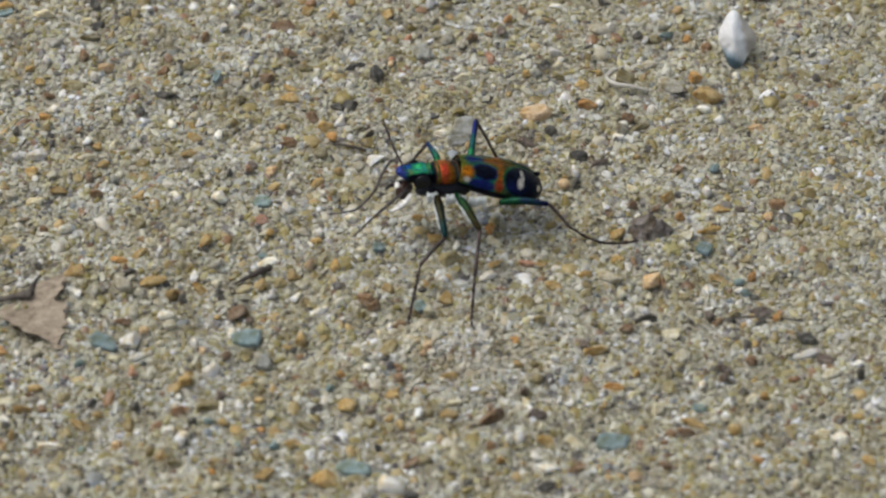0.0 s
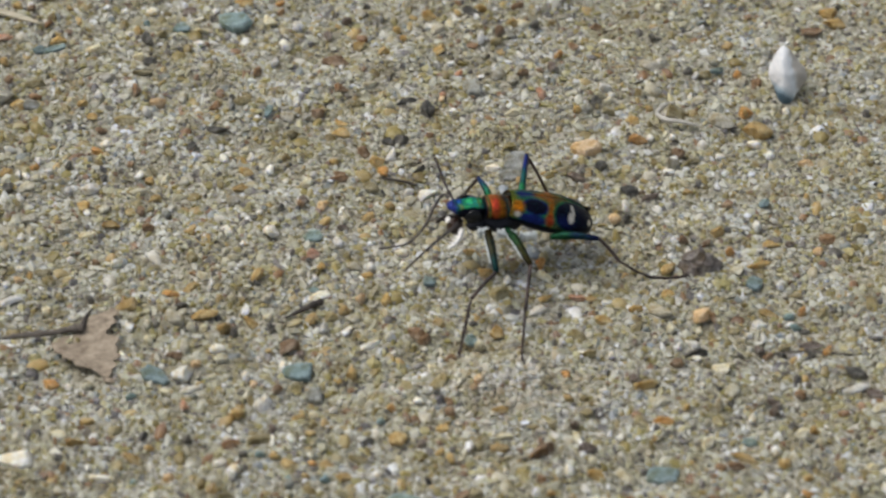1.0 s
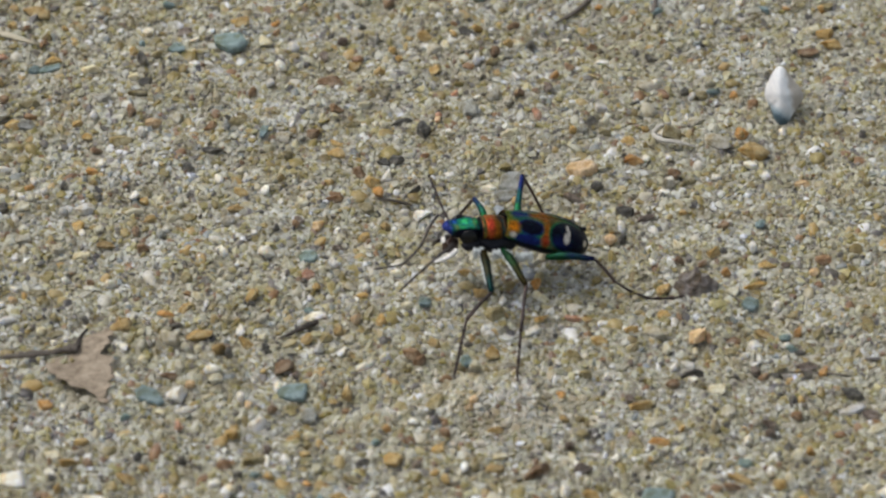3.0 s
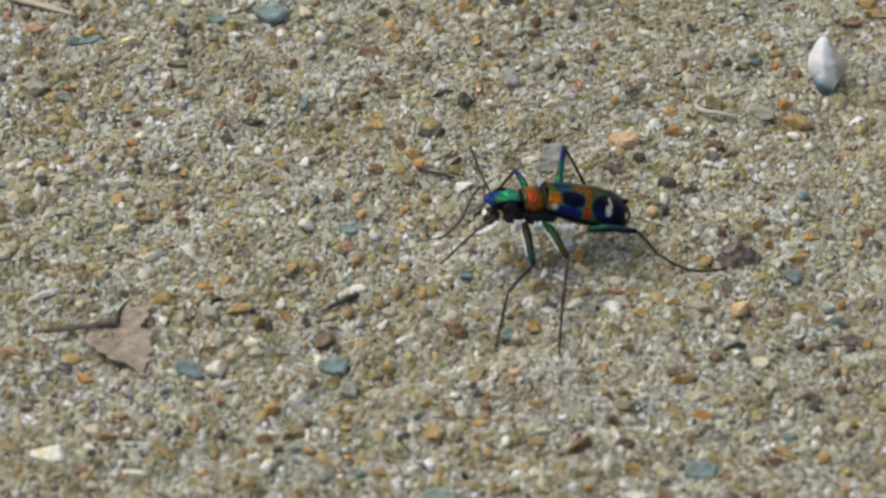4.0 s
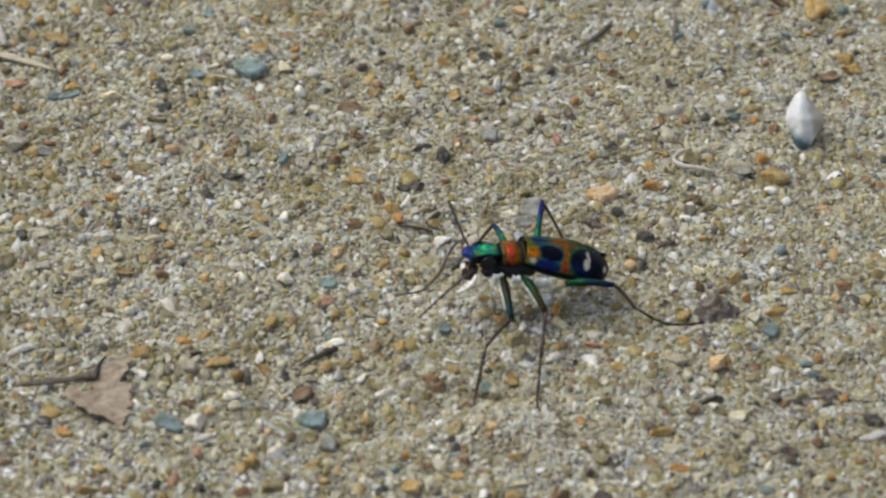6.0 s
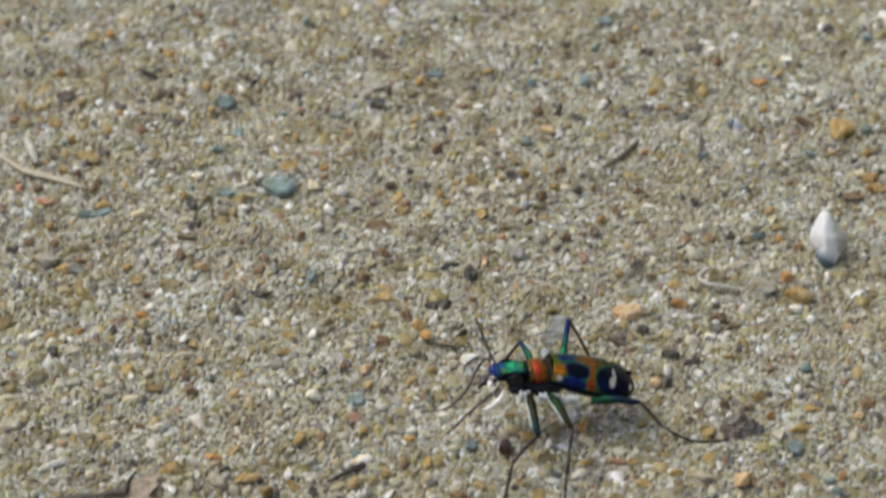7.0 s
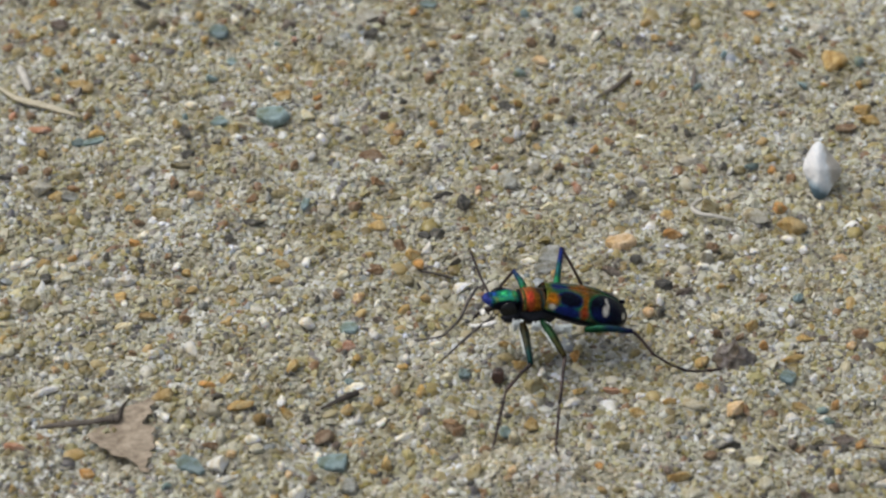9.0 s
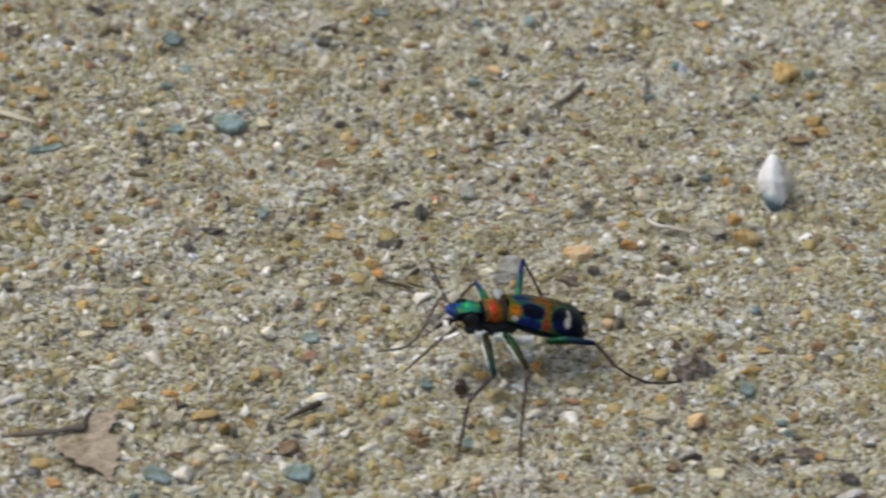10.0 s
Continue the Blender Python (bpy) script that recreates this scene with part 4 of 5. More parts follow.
chips("white", [
    (-50.5, 13.8, 0.8, 1.0), (-49.5, 13.2, 1.0, 1.5), (-46.6, 15.0, 1.0, 1.3), (-43.7, 11.2, 1.1, 1.3),
    (-34.4, 15.0, 1.3, 1.5), (-41.1, 6.4, 0.8, 1.0), (-49.8, 1.4, 1.0, 1.6), (-29.9, 7.8, 1.0, 0.8),
    (-23.4, 20.8, 1.3, 1.0), (-23.1, 17.6, 1.6, 1.2), (-19.3, 18.6, 1.3, 1.3), (-16.9, 15.8, 1.3, 1.2),
    (-14.7, 13.8, 0.8, 0.7), (-10.8, 14.4, 1.1, 0.8), (-11.0, 17.4, 1.3, 0.8), (-7.1, 7.2, 0.8, 0.8),
    (-22.1, 2.2, 1.1, 1.2), (-20.2, 0.6, 0.8, 0.7), (-18.0, 6.1, 0.8, 0.7), (-9.1, -17.3, 1.3, 1.6),
    (-34.6, -17.3, 1.1, 1.8), (58.6, 47.4, 1.0, 0.8),
])
chips("white", [
    (41.8, 37.1, 1.1, 1.0), (59.1, 32.8, 1.0, 1.0), (2.1, 12.0, 1.5, 1.0),
])
chips("cream", [
    (-44.3, 31.1, 1.5, 1.1), (-59.7, 31.3, 1.6, 1.1), (7.9, 47.8, 1.5, 1.1), (10.2, 41.9, 1.5, 0.8),
    (12.4, 41.9, 0.8, 1.2), (13.8, 41.5, 1.0, 1.2), (37.2, 51.5, 1.3, 1.5), (44.5, 39.9, 1.5, 1.1),
    (-6.7, 6.4, 0.8, 0.8), (-7.9, 18.2, 1.8, 0.9), (-45.5, -13.8, 1.0, 1.6), (-55.6, -21.8, 1.0, 1.0),
    (-32.1, -17.2, 1.1, 1.8), (-31.8, -19.6, 1.1, 1.1), (-21.1, -3.7, 1.6, 1.4), (-16.4, -15.0, 1.1, 1.6),
    (-24.8, -16.8, 1.0, 1.2), (-26.5, -17.0, 1.3, 1.5), (-27.1, -21.5, 1.5, 1.5), (36.3, -17.3, 1.5, 1.2),
    (39.9, -17.2, 1.1, 1.4), (-39.6, -28.2, 1.3, 1.1),
])
chips("cream", [
    (-29.1, -29.9, 1.5, 1.1), (-54.9, -37.8, 1.3, 0.8), (-23.4, -27.1, 1.0, 1.2), (-10.3, -33.6, 1.3, 1.1),
    (8.4, -29.2, 0.8, 1.5), (54.2, -40.0, 1.5, 1.1), (-31.7, 63.1, 0.8, 0.6), (-34.6, 61.6, 0.8, 0.6),
    (-58.0, 60.3, 1.8, 0.9), (-33.5, 54.5, 1.0, 1.2), (-16.9, 68.3, 1.1, 1.1), (-2.3, 69.1, 1.1, 1.1),
    (-3.4, 58.8, 1.3, 1.5), (-5.0, 58.8, 1.1, 1.1), (-18.6, 47.0, 0.8, 0.6), (30.6, 62.7, 0.6, 1.3),
    (59.5, 52.8, 1.6, 1.4), (-15.6, -54.0, 1.8, 1.2), (46.8, -50.8, 1.9, 1.1), (56.6, -52.9, 1.3, 0.9),
    (25.0, -43.9, 1.3, 1.0), (6.2, 55.9, 1.8, 1.2),
])
chips("cream", [
    (29.5, 31.0, 1.3, 1.0), (8.4, 28.2, 1.0, 0.7), (38.7, 4.9, 1.3, 1.5), (55.3, 8.4, 1.0, 1.2),
    (11.2, -20.3, 1.5, 1.5), (-0.7, 29.6, 1.5, 1.2), (-48.2, 13.2, 1.1, 1.5), (-39.0, 7.0, 1.5, 1.2),
    (-28.3, 13.8, 1.5, 1.2), (-19.9, 20.8, 1.5, 1.2), (-11.8, 12.6, 1.5, 1.5), (-6.5, 5.7, 1.0, 1.0),
    (2.1, 10.2, 1.6, 1.3),
])
chips("olive", [
    (43.0, 37.5, 1.8, 1.1), (-32.5, 45.0, 1.6, 1.2), (-13.7, 23.5, 1.6, 1.1), (-43.8, -11.0, 1.3, 1.1),
    (-26.7, -3.3, 1.8, 1.1), (44.3, -17.2, 1.6, 0.9), (-35.6, -36.9, 1.9, 1.1), (24.5, -33.2, 1.9, 1.1),
    (-54.3, 57.6, 1.1, 1.1), (10.4, -49.4, 1.9, 1.0), (10.9, -40.4, 1.6, 1.1), (20.3, -36.1, 1.1, 1.3),
    (61.1, 68.0, 1.6, 1.2), (34.1, 60.0, 1.3, 1.2),
])
chips("ash", [
    (-13.3, -47.2, 1.6, 1.3), (-34.6, -54.1, 1.6, 1.3), (26.6, 28.9, 1.1, 1.5), (-22.4, 29.0, 1.0, 1.8),
    (-30.4, 6.7, 1.3, 1.5),
])
chips("maroon", [
    (21.9, 38.0, 1.3, 1.5), (52.7, 0.2, 1.1, 0.8), (-11.9, -22.2, 1.6, 0.9), (47.4, -21.1, 1.3, 1.3),
    (-48.0, -32.7, 1.1, 0.8), (-15.4, -36.8, 1.3, 1.3), (3.6, -39.5, 1.6, 1.1), (30.8, -27.1, 1.0, 1.2),
    (-38.6, 70.2, 1.0, 1.0), (-7.2, 70.8, 1.1, 1.4), (-0.9, 64.6, 1.1, 1.1), (-2.2, 60.0, 1.1, 0.6),
    (-6.5, 48.6, 1.6, 1.4), (23.0, -35.8, 1.6, 1.3), (48.9, -33.5, 1.9, 1.0), (-27.9, 74.0, 1.0, 1.2),
    (5.4, -3.8, 1.1, 1.0), (31.3, -19.9, 0.6, 1.2), (-9.2, 45.8, 1.0, 2.0), (-6.8, 4.1, 2.3, 0.8),
])

chip_ob = tagged(part("stone_chips", CHIPS, STONES[CHIP_KINDS[0]][0]), "small white, ochre, rust and dark stone chips strewn in sand", "gravel", kind="stuff")
for kind_name in CHIP_KINDS[1:]:
    chip_ob.data.materials.append(STONES[kind_name][0])


# ---- larger single stones ----
def white_stone():
    """A tall white chip standing in the sand: white, greyer to the right, dark blue-grey towards the bottom."""
    bm = bmesh.new()
    bmesh.ops.create_icosphere(bm, subdivisions=5, radius=1)
    angles = (-180, -135, -105, -90, -60, -30, 0, 45, 72, 95, 122, 150, 180)
    reach = (2.3, 2.1, 3.5, 4.4, 2.7, 2.5, 3.0, 2.7, 3.1, 4.5, 3.1, 2.6, 2.3)
    for v in bm.verts:
        p = v.co.copy()
        turn = math.degrees(math.atan2(p.z, p.x))
        far = sum(float(np.interp((turn + d + 180) % 360 - 180, angles, reach)) for d in (-8, -4, 0, 4, 8)) / 5
        crag = 1 + 0.05 * noise.noise(p * 2.1 + Vector((4, 1, 2))) + 0.02 * noise.noise(p * 5.3)
        ridge = 1.35 - 0.75 * abs(p.x + 0.12) - 0.2 * abs(p.z - 0.1)
        v.co = Vector((p.x * far * crag, p.y * 1.35 * ridge * crag, p.z * far * crag)) * MM
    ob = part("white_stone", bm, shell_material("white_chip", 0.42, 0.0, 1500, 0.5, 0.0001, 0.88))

    # Colour by place: greyer to the right, blue-grey then darker towards the bottom.
    def tone(p):
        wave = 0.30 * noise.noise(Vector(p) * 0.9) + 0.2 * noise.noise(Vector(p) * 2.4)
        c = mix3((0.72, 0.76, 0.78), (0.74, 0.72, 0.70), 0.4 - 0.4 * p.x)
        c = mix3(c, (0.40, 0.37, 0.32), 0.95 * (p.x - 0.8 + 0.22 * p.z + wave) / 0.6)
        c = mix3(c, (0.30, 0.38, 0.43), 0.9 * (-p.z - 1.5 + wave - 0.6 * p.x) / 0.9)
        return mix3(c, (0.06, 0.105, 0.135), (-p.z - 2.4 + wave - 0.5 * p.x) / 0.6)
    paint(ob, tone)
    ob.matrix_basis = pose(54.0 * MM, 33.2 * MM, 2.6 * MM, -38, 0, 0)
    TAKEN.append((54.0, 32.0, 2.2, 2.2))
    tagged(ob, "tall white stone chip with blue-grey foot, leaning in sand", "stone")


def dark_stone():
    """A rough peaked stone, its ridge off the middle."""
    m = stone_material("violet_grey_stone", (0.065, 0.058, 0.06), (0.14, 0.125, 0.128), (0.31, 0.285, 0.28), 0.6)
    bm = bmesh.new()
    bmesh.ops.create_icosphere(bm, subdivisions=5, radius=1)
    for v in bm.verts:
        p = v.co.copy()
        wide = 1 + 0.28 * noise.noise(p * 1.4 + Vector((3, 8, 1)))
        far = math.hypot(p.x + 0.15, p.y)
        z = (3.5 * (1 - far) ** 0.85 if far < 1 else 0) if p.z > 0 else 1.2 * p.z
        q = Vector((p.x * 3.1 * wide, p.y * 2.3 * wide, z))
        q += Vector((noise.noise(q * 0.9), noise.noise(q * 0.9 + Vector((5, 5, 0))), noise.noise(q * 1.1 + Vector((0, 9, 0))))) * 0.55
        v.co = q * MM
    ob = part("dark_stone", bm, m)
    ob.matrix_basis = pose(40.8 * MM, -4.7 * MM, -0.1 * MM, 0, 0, -8)
    TAKEN.append((40.8, -4.6, 2.8, 1.8))
    tagged(ob, "rough violet-grey stone beside the beetle's hind foot", "stone")


white_stone()
dark_stone()


# ---- plant scraps ----
def lift(x, y, up):
    return (x, y, float(relief(np.float64(x), np.float64(y))) + up)


def leaf_scrap():
    """A torn piece of dry leaf, curled, with its blackened stalk."""
    leaf = tagged(new("leaf_fragment"), "torn dry brown leaf scrap with blackened stalk on sand", "dead leaf")
    ox, oy = -39.5, -20.5
    leaf.matrix_basis = pose(ox * MM, oy * MM, 0)
    bm = bmesh.new()
    nu, nv = 22, 26
    grid = {}
    for i in range(nu + 1):
        for j in range(nv + 1):
            u, v = i / nu, j / nv
            y = 6.2 - 14.2 * v
            left = float(np.interp(y, (-8.0, -7, -5.7, -5.3, -4.4, -2.7, -1.1, 0.6, 1.7, 2.6, 4.5, 5.6, 6.2), (2.8, 2.2, 1.3, 0.2, -1.6, -3.4, -5.1, -4.4, -1.8, -1.0, -0.5, 0.8, 2.3)))
            right = float(np.interp(y, (-8.0, -6, -4.7, -2.7, 0.9, 1.6, 2.6, 3.9, 5.7, 6.2), (3.3, 3.0, 3.5, 3.9, 3.5, 1.9, 2.6, 3.3, 3.3, 2.9)))
            right += 0.34 * math.sin(y * 3.9) + 0.2 * math.sin(y * 9.1)
            left += 0.36 * math.sin(y * 4.7 + 1) + 0.2 * math.sin(y * 11)
            x = left + max(right - left, 0.15) * u
            y += 0.25 * math.sin(x * 2.1) * (v > 0.6)
            z = 0.35 + 0.5 * max(0, u - 0.6) ** 1.5 + 0.6 * (u - 0.5) ** 2 + 0.35 * math.sin(v * 5 + 1) * u + 0.25 * noise.noise(Vector((x * 0.5, y * 0.5, 3)))
            for top in (0, 1):
                grid[i, j, top] = bm.verts.new(Vector((x, y, z + 0.14 * top)) * MM)
    for i in range(nu):
        for j in range(nv):
            bm.faces.new([grid[a, b, 1] for a, b in ((i, j), (i, j + 1), (i + 1, j + 1), (i + 1, j))])
            bm.faces.new([grid[a, b, 0] for a, b in ((i, j), (i + 1, j), (i + 1, j + 1), (i, j + 1))])
    for i in range(nu):
        for j in (0, nv):
            bm.faces.new([grid[i, j, 0], grid[i, j, 1], grid[i + 1, j, 1], grid[i + 1, j, 0]])
    for j in range(nv):
        for i in (0, nu):
            bm.faces.new([grid[i, j, 0], grid[i, j, 1], grid[i, j + 1, 1], grid[i, j + 1, 0]])
    bmesh.ops.recalc_face_normals(bm, faces=bm.faces)
    part("blade", bm, M_LEAF, leaf)
    part("stalk", tube([(-11.4, 0.8, 0.5), (-8.6, 0.95, 0.9), (-4.7, 1.4, 1.0), (-2.4, 2.1, 1.0), (-0.9, 2.3, 0.9)], [0.16, 0.42, 0.5, 0.36, 0.42, 0.75, 0.6], 30, 8, 0.8, wobble=0.6), M_TWIG, leaf, "blackened leaf stalk")
    part("vein", tube([(-1.0, 2.6, 0.85), (-0.7, 4.6, 0.8), (0.1, 6.6, 0.6)], [0.4, 0.28, 0.14], 12, 6), M_BARK, leaf)
    for k in range(5):
        TAKEN.append((ox + 0.4, oy + 4.5 - 2.7 * k, 2.9, 1.9))


def scrap(name, pts, radii, mat, label, category, flat=1.0, wobble=0.3):
    raised = [lift(x, y, u) for x, y, u in pts]
    o = raised[0]
    bm = tube([(x - o[0], y - o[1], z - o[2]) for x, y, z in raised], radii, 26, 8, flat, wobble=wobble)
    ob = part(name, bm, mat)
    ob.matrix_basis = pose(o[0] * MM, o[1] * MM, o[2] * MM)
    return tagged(ob, label, category)


leaf_scrap()
scrap("stick", [(-14.2, -15.5, 0.5), (-11.8, -13.9, 0.8), (-9.4, -12.2, 0.9)], [0.12, 0.3, 0.42, 0.5], M_BARK, "short black splinter of wood lying on sand", "stick")
scrap("straw", [(-63, 56.5, 0.8), (-58.5, 51.8, 0.9), (-55, 50.0, 0.8), (-49.3, 47.0, 0.6)], [0.3, 0.5, 0.68, 0.6, 0.25], M_STRAW, "pale dry grass straw lying bent on sand", "straw", 0.5)
scrap("straw", [(-58.8, 59.3, 0.9), (-57.8, 56, 0.9), (-56.8, 53.2, 0.6)], [0.42, 0.66, 0.66, 0.4], M_ROOT, "short white bit of dry stem on sand", "straw", 0.7)
scrap("rootlet", [(38.6, 29.6, 1.2), (36.9, 28.8, 1.3), (36.1, 27.0, 1.3), (37.2, 25.3, 1.2), (39.2, 24.8, 1.1), (41.6, 24.3, 0.9)], [0.2, 0.32, 0.3, 0.34, 0.3, 0.2], M_ROOT, "thin pale rootlet curled round an olive pebble", "root", wobble=0.2)
scrap("twig", [(23.4, 53.0, 0.4), (26.2, 56.2, 0.6), (28.8, 59.8, 0.4)], [0.15, 0.3, 0.4, 0.25], M_TWIG, "dark broken twig half buried in sand", "twig", 0.8)
scrap("twig", [(37.3, 55.6, 0.3), (37.6, 59.0, 0.7), (37.7, 62.4, 0.3)], [0.5, 0.35, 0.25, 0.12], M_TWIG, "short dark twig pointing out of the sand", "twig")
scrap("twig", [(-1.6, 14.2, 0.5), (1.0, 13.7, 0.8), (3.2, 13.1, 0.7)], [0.08, 0.16, 0.22, 0.16], M_BARK, "tiny dark twig beside a white grain", "twig")
scrap("twig", [(47.6, -21.8, 0.25), (53, -21.5, 0.35), (59.5, -22.3, 0.3)], [0.05, 0.11, 0.14, 0.12], M_TWIG, "thin dark root fibre lying on sand", "twig")


# ---- the tiger beetle ----
OX, OY = 18.0, -2.5
TINT = {"green": (0.014, 0.16, 0.055), "teal": (0.006, 0.095, 0.10), "blue": (0.010, 0.020, 0.145), "night": (0.004, 0.005, 0.016),
        "orange": (0.31, 0.095, 0.006), "red": (0.40, 0.045, 0.016), "gold": (0.095, 0.065, 0.010), "ivory": (0.66, 0.63, 0.55), "black": (0.006, 0.006, 0.009)}


def L(*p):
    return (p[0] - OX, p[1] - OY, p[2])


BODY_TILT = pose(0, 0, 0, -9, 20, 9)


def spot(u, v, cu, cv, ru, rv, edge=0.25):
    d = math.sqrt(((u - cu) / ru) ** 2 + ((v - cv) / rv) ** 2)
    return min(max((1 + edge - d) / (2 * edge), 0.0), 1.0)


def elytron_colour(u, v):
    """The wing case's pattern: u from its base to its tip, v from the seam to the outer rim."""
    T = TINT
    c = mix3(T["orange"], T["gold"], 0.55 + 0.45 * math.sin(u * 13 + v * 5))
    c = mix3(c, T["green"], 0.9 * spot(u, v, 0.0, 0.10, 0.13, 0.42, 0.4))
    c = mix3(c, T["green"], 0.85 * max(0, (v - 0.74) / 0.16))
    rim = min(max((v - 0.83) / 0.06, 0.0), 1.0) * (1 - min(max((u - 0.5) / 0.15, 0.0), 1.0) * 0.6)
    c = mix3(c, (0.15, 0.17, 0.015), 0.9 * spot(u, v, 0.02, 0.12, 0.05, 0.26, 0.4))
    c = mix3(c, T["blue"], spot(u, v, 0.17, 0.0, 0.10, 0.19, 0.3))
    c = mix3(c, T["green"], spot(u, v, 0.25, 0.40, 0.19, 0.32, 0.25))
    c = mix3(c, T["green"], spot(u, v, 0.28, 0.76, 0.24, 0.26, 0.25))
    c = mix3(c, T["blue"], spot(u, v, 0.24, 0.75, 0.16, 0.17, 0.25))
    c = mix3(c, T["blue"], spot(u, v, 0.26, 0.37, 0.145, 0.235, 0.10))
    c = mix3(c, T["night"], spot(u, v, 0.26, 0.37, 0.125, 0.205, 0.14))
    c = mix3(c, T["orange"], spot(u, v, 0.075, 0.45, 0.065, 0.20, 0.4))
    c = mix3(c, T["orange"], spot(u, v, 0.44, 0.45, 0.035, 0.45, 0.6))
    c = mix3(c, T["red"], 0.8 * spot(u, v, 0.43, 0.66, 0.05, 0.15, 0.4))
    c = mix3(c, T["green"], spot(u, v, 0.80, 0.46, 0.345, 0.49, 0.05))
    c = mix3(c, T["night"], spot(u, v, 0.80, 0.46, 0.325, 0.455, 0.05))
    c = mix3(c, T["night"], min(max((u - 0.86) / 0.05, 0), 1))
    c = mix3(c, T["blue"], 0.5 * spot(u, v, 0.60, 0.68, 0.10, 0.18, 0.6))
    c = mix3(c, T["night"], rim)
    c = mix3(c, (0.62, 0.21, 0.01), 0.9 * spot(u, v, 0.07, 0.46, 0.045, 0.15, 0.5))
    k = 1 + 0.5 * noise.noise(Vector((u * 42, v * 20, 3))) + 0.4 * noise.noise(Vector((u * 17, v * 9, 7)))
    c = tuple(x * k for x in mix3(c, T["green"] if c[0] > 0.03 else T["teal"], max(0, (0.55 if c[0] > 0.03 else 0.2) * noise.noise(Vector((u * 24, v * 12, 11))))))
    c = mix3(c, T["ivory"], spot(u, v, 0.682, 0.22, 0.017, 0.09, 0.3))
    c = mix3(c, T["ivory"], spot(u, v, 0.693, 0.34, 0.015, 0.08, 0.3))
    c = mix3(c, T["ivory"], spot(u, v, 0.665, 0.49, 0.034, 0.14, 0.25))
    c = mix3(c, T["ivory"], spot(u, v, 0.90, 0.50, 0.023, 0.12, 0.3))
    c = mix3(c, T["ivory"], spot(u, v, 0.075, 0.70, 0.034, 0.09, 0.3))
    return c


def elytron(parent, side):
    """One wing case; side -1 or 1 across the seam. Local x runs back from its base."""
    length, nu, nv = 12.3, 84, 48
    bm = bmesh.new()
    uv = {}
    rows = []
    for i in range(nu + 1):
        u = i / nu
        w = 3.55 * (0.70 + 0.30 * math.sin(min(u / 0.62, 1) * math.pi / 2)) * (1 - max(0, (u - 0.70) / 0.30) ** 2.6) ** 0.5
        w *= min(1, 0.92 + u * 3)
        b = 2.5 * (0.80 + 0.20 * math.sin(min(u * 1.7, 1) * math.pi / 2)) * (1 - max(0, (u - 0.5) / 0.5) ** 2.3) ** 0.5
        if u > 0.999:
            w, b = 0.02, 0.02
        row = []
        for j in range(nv + 1):
            v = j / nv
            a = v * radians(112)
            y = side * (0.03 + w * math.sin(a) ** 0.92)
            z = b * math.cos(a) - 0.10 * math.exp(-(v / 0.03) ** 2)
            vert = bm.verts.new(Vector((u * length, y, z)) * MM)
            uv[vert] = (u, v)
            row.append(vert)
        rows.append(row)
    for a, c in zip(rows, rows[1:]):
        for j in range(nv):
            q = (a[j], c[j], c[j + 1], a[j + 1])
            bm.faces.new(q if side > 0 else q[::-1])
    bm.verts.index_update()
    cols = [elytron_colour(*uv[v]) for v in bm.verts]
    ob = part("elytron", bm, M_ELYTRA, parent, "glossy wing case patterned blue, orange, black and white")
    at = ob.data.color_attributes.new("pattern", "FLOAT_COLOR", "POINT")
    for d, c in zip(at.data, cols):
        d.color = (*c, 1)
    return ob


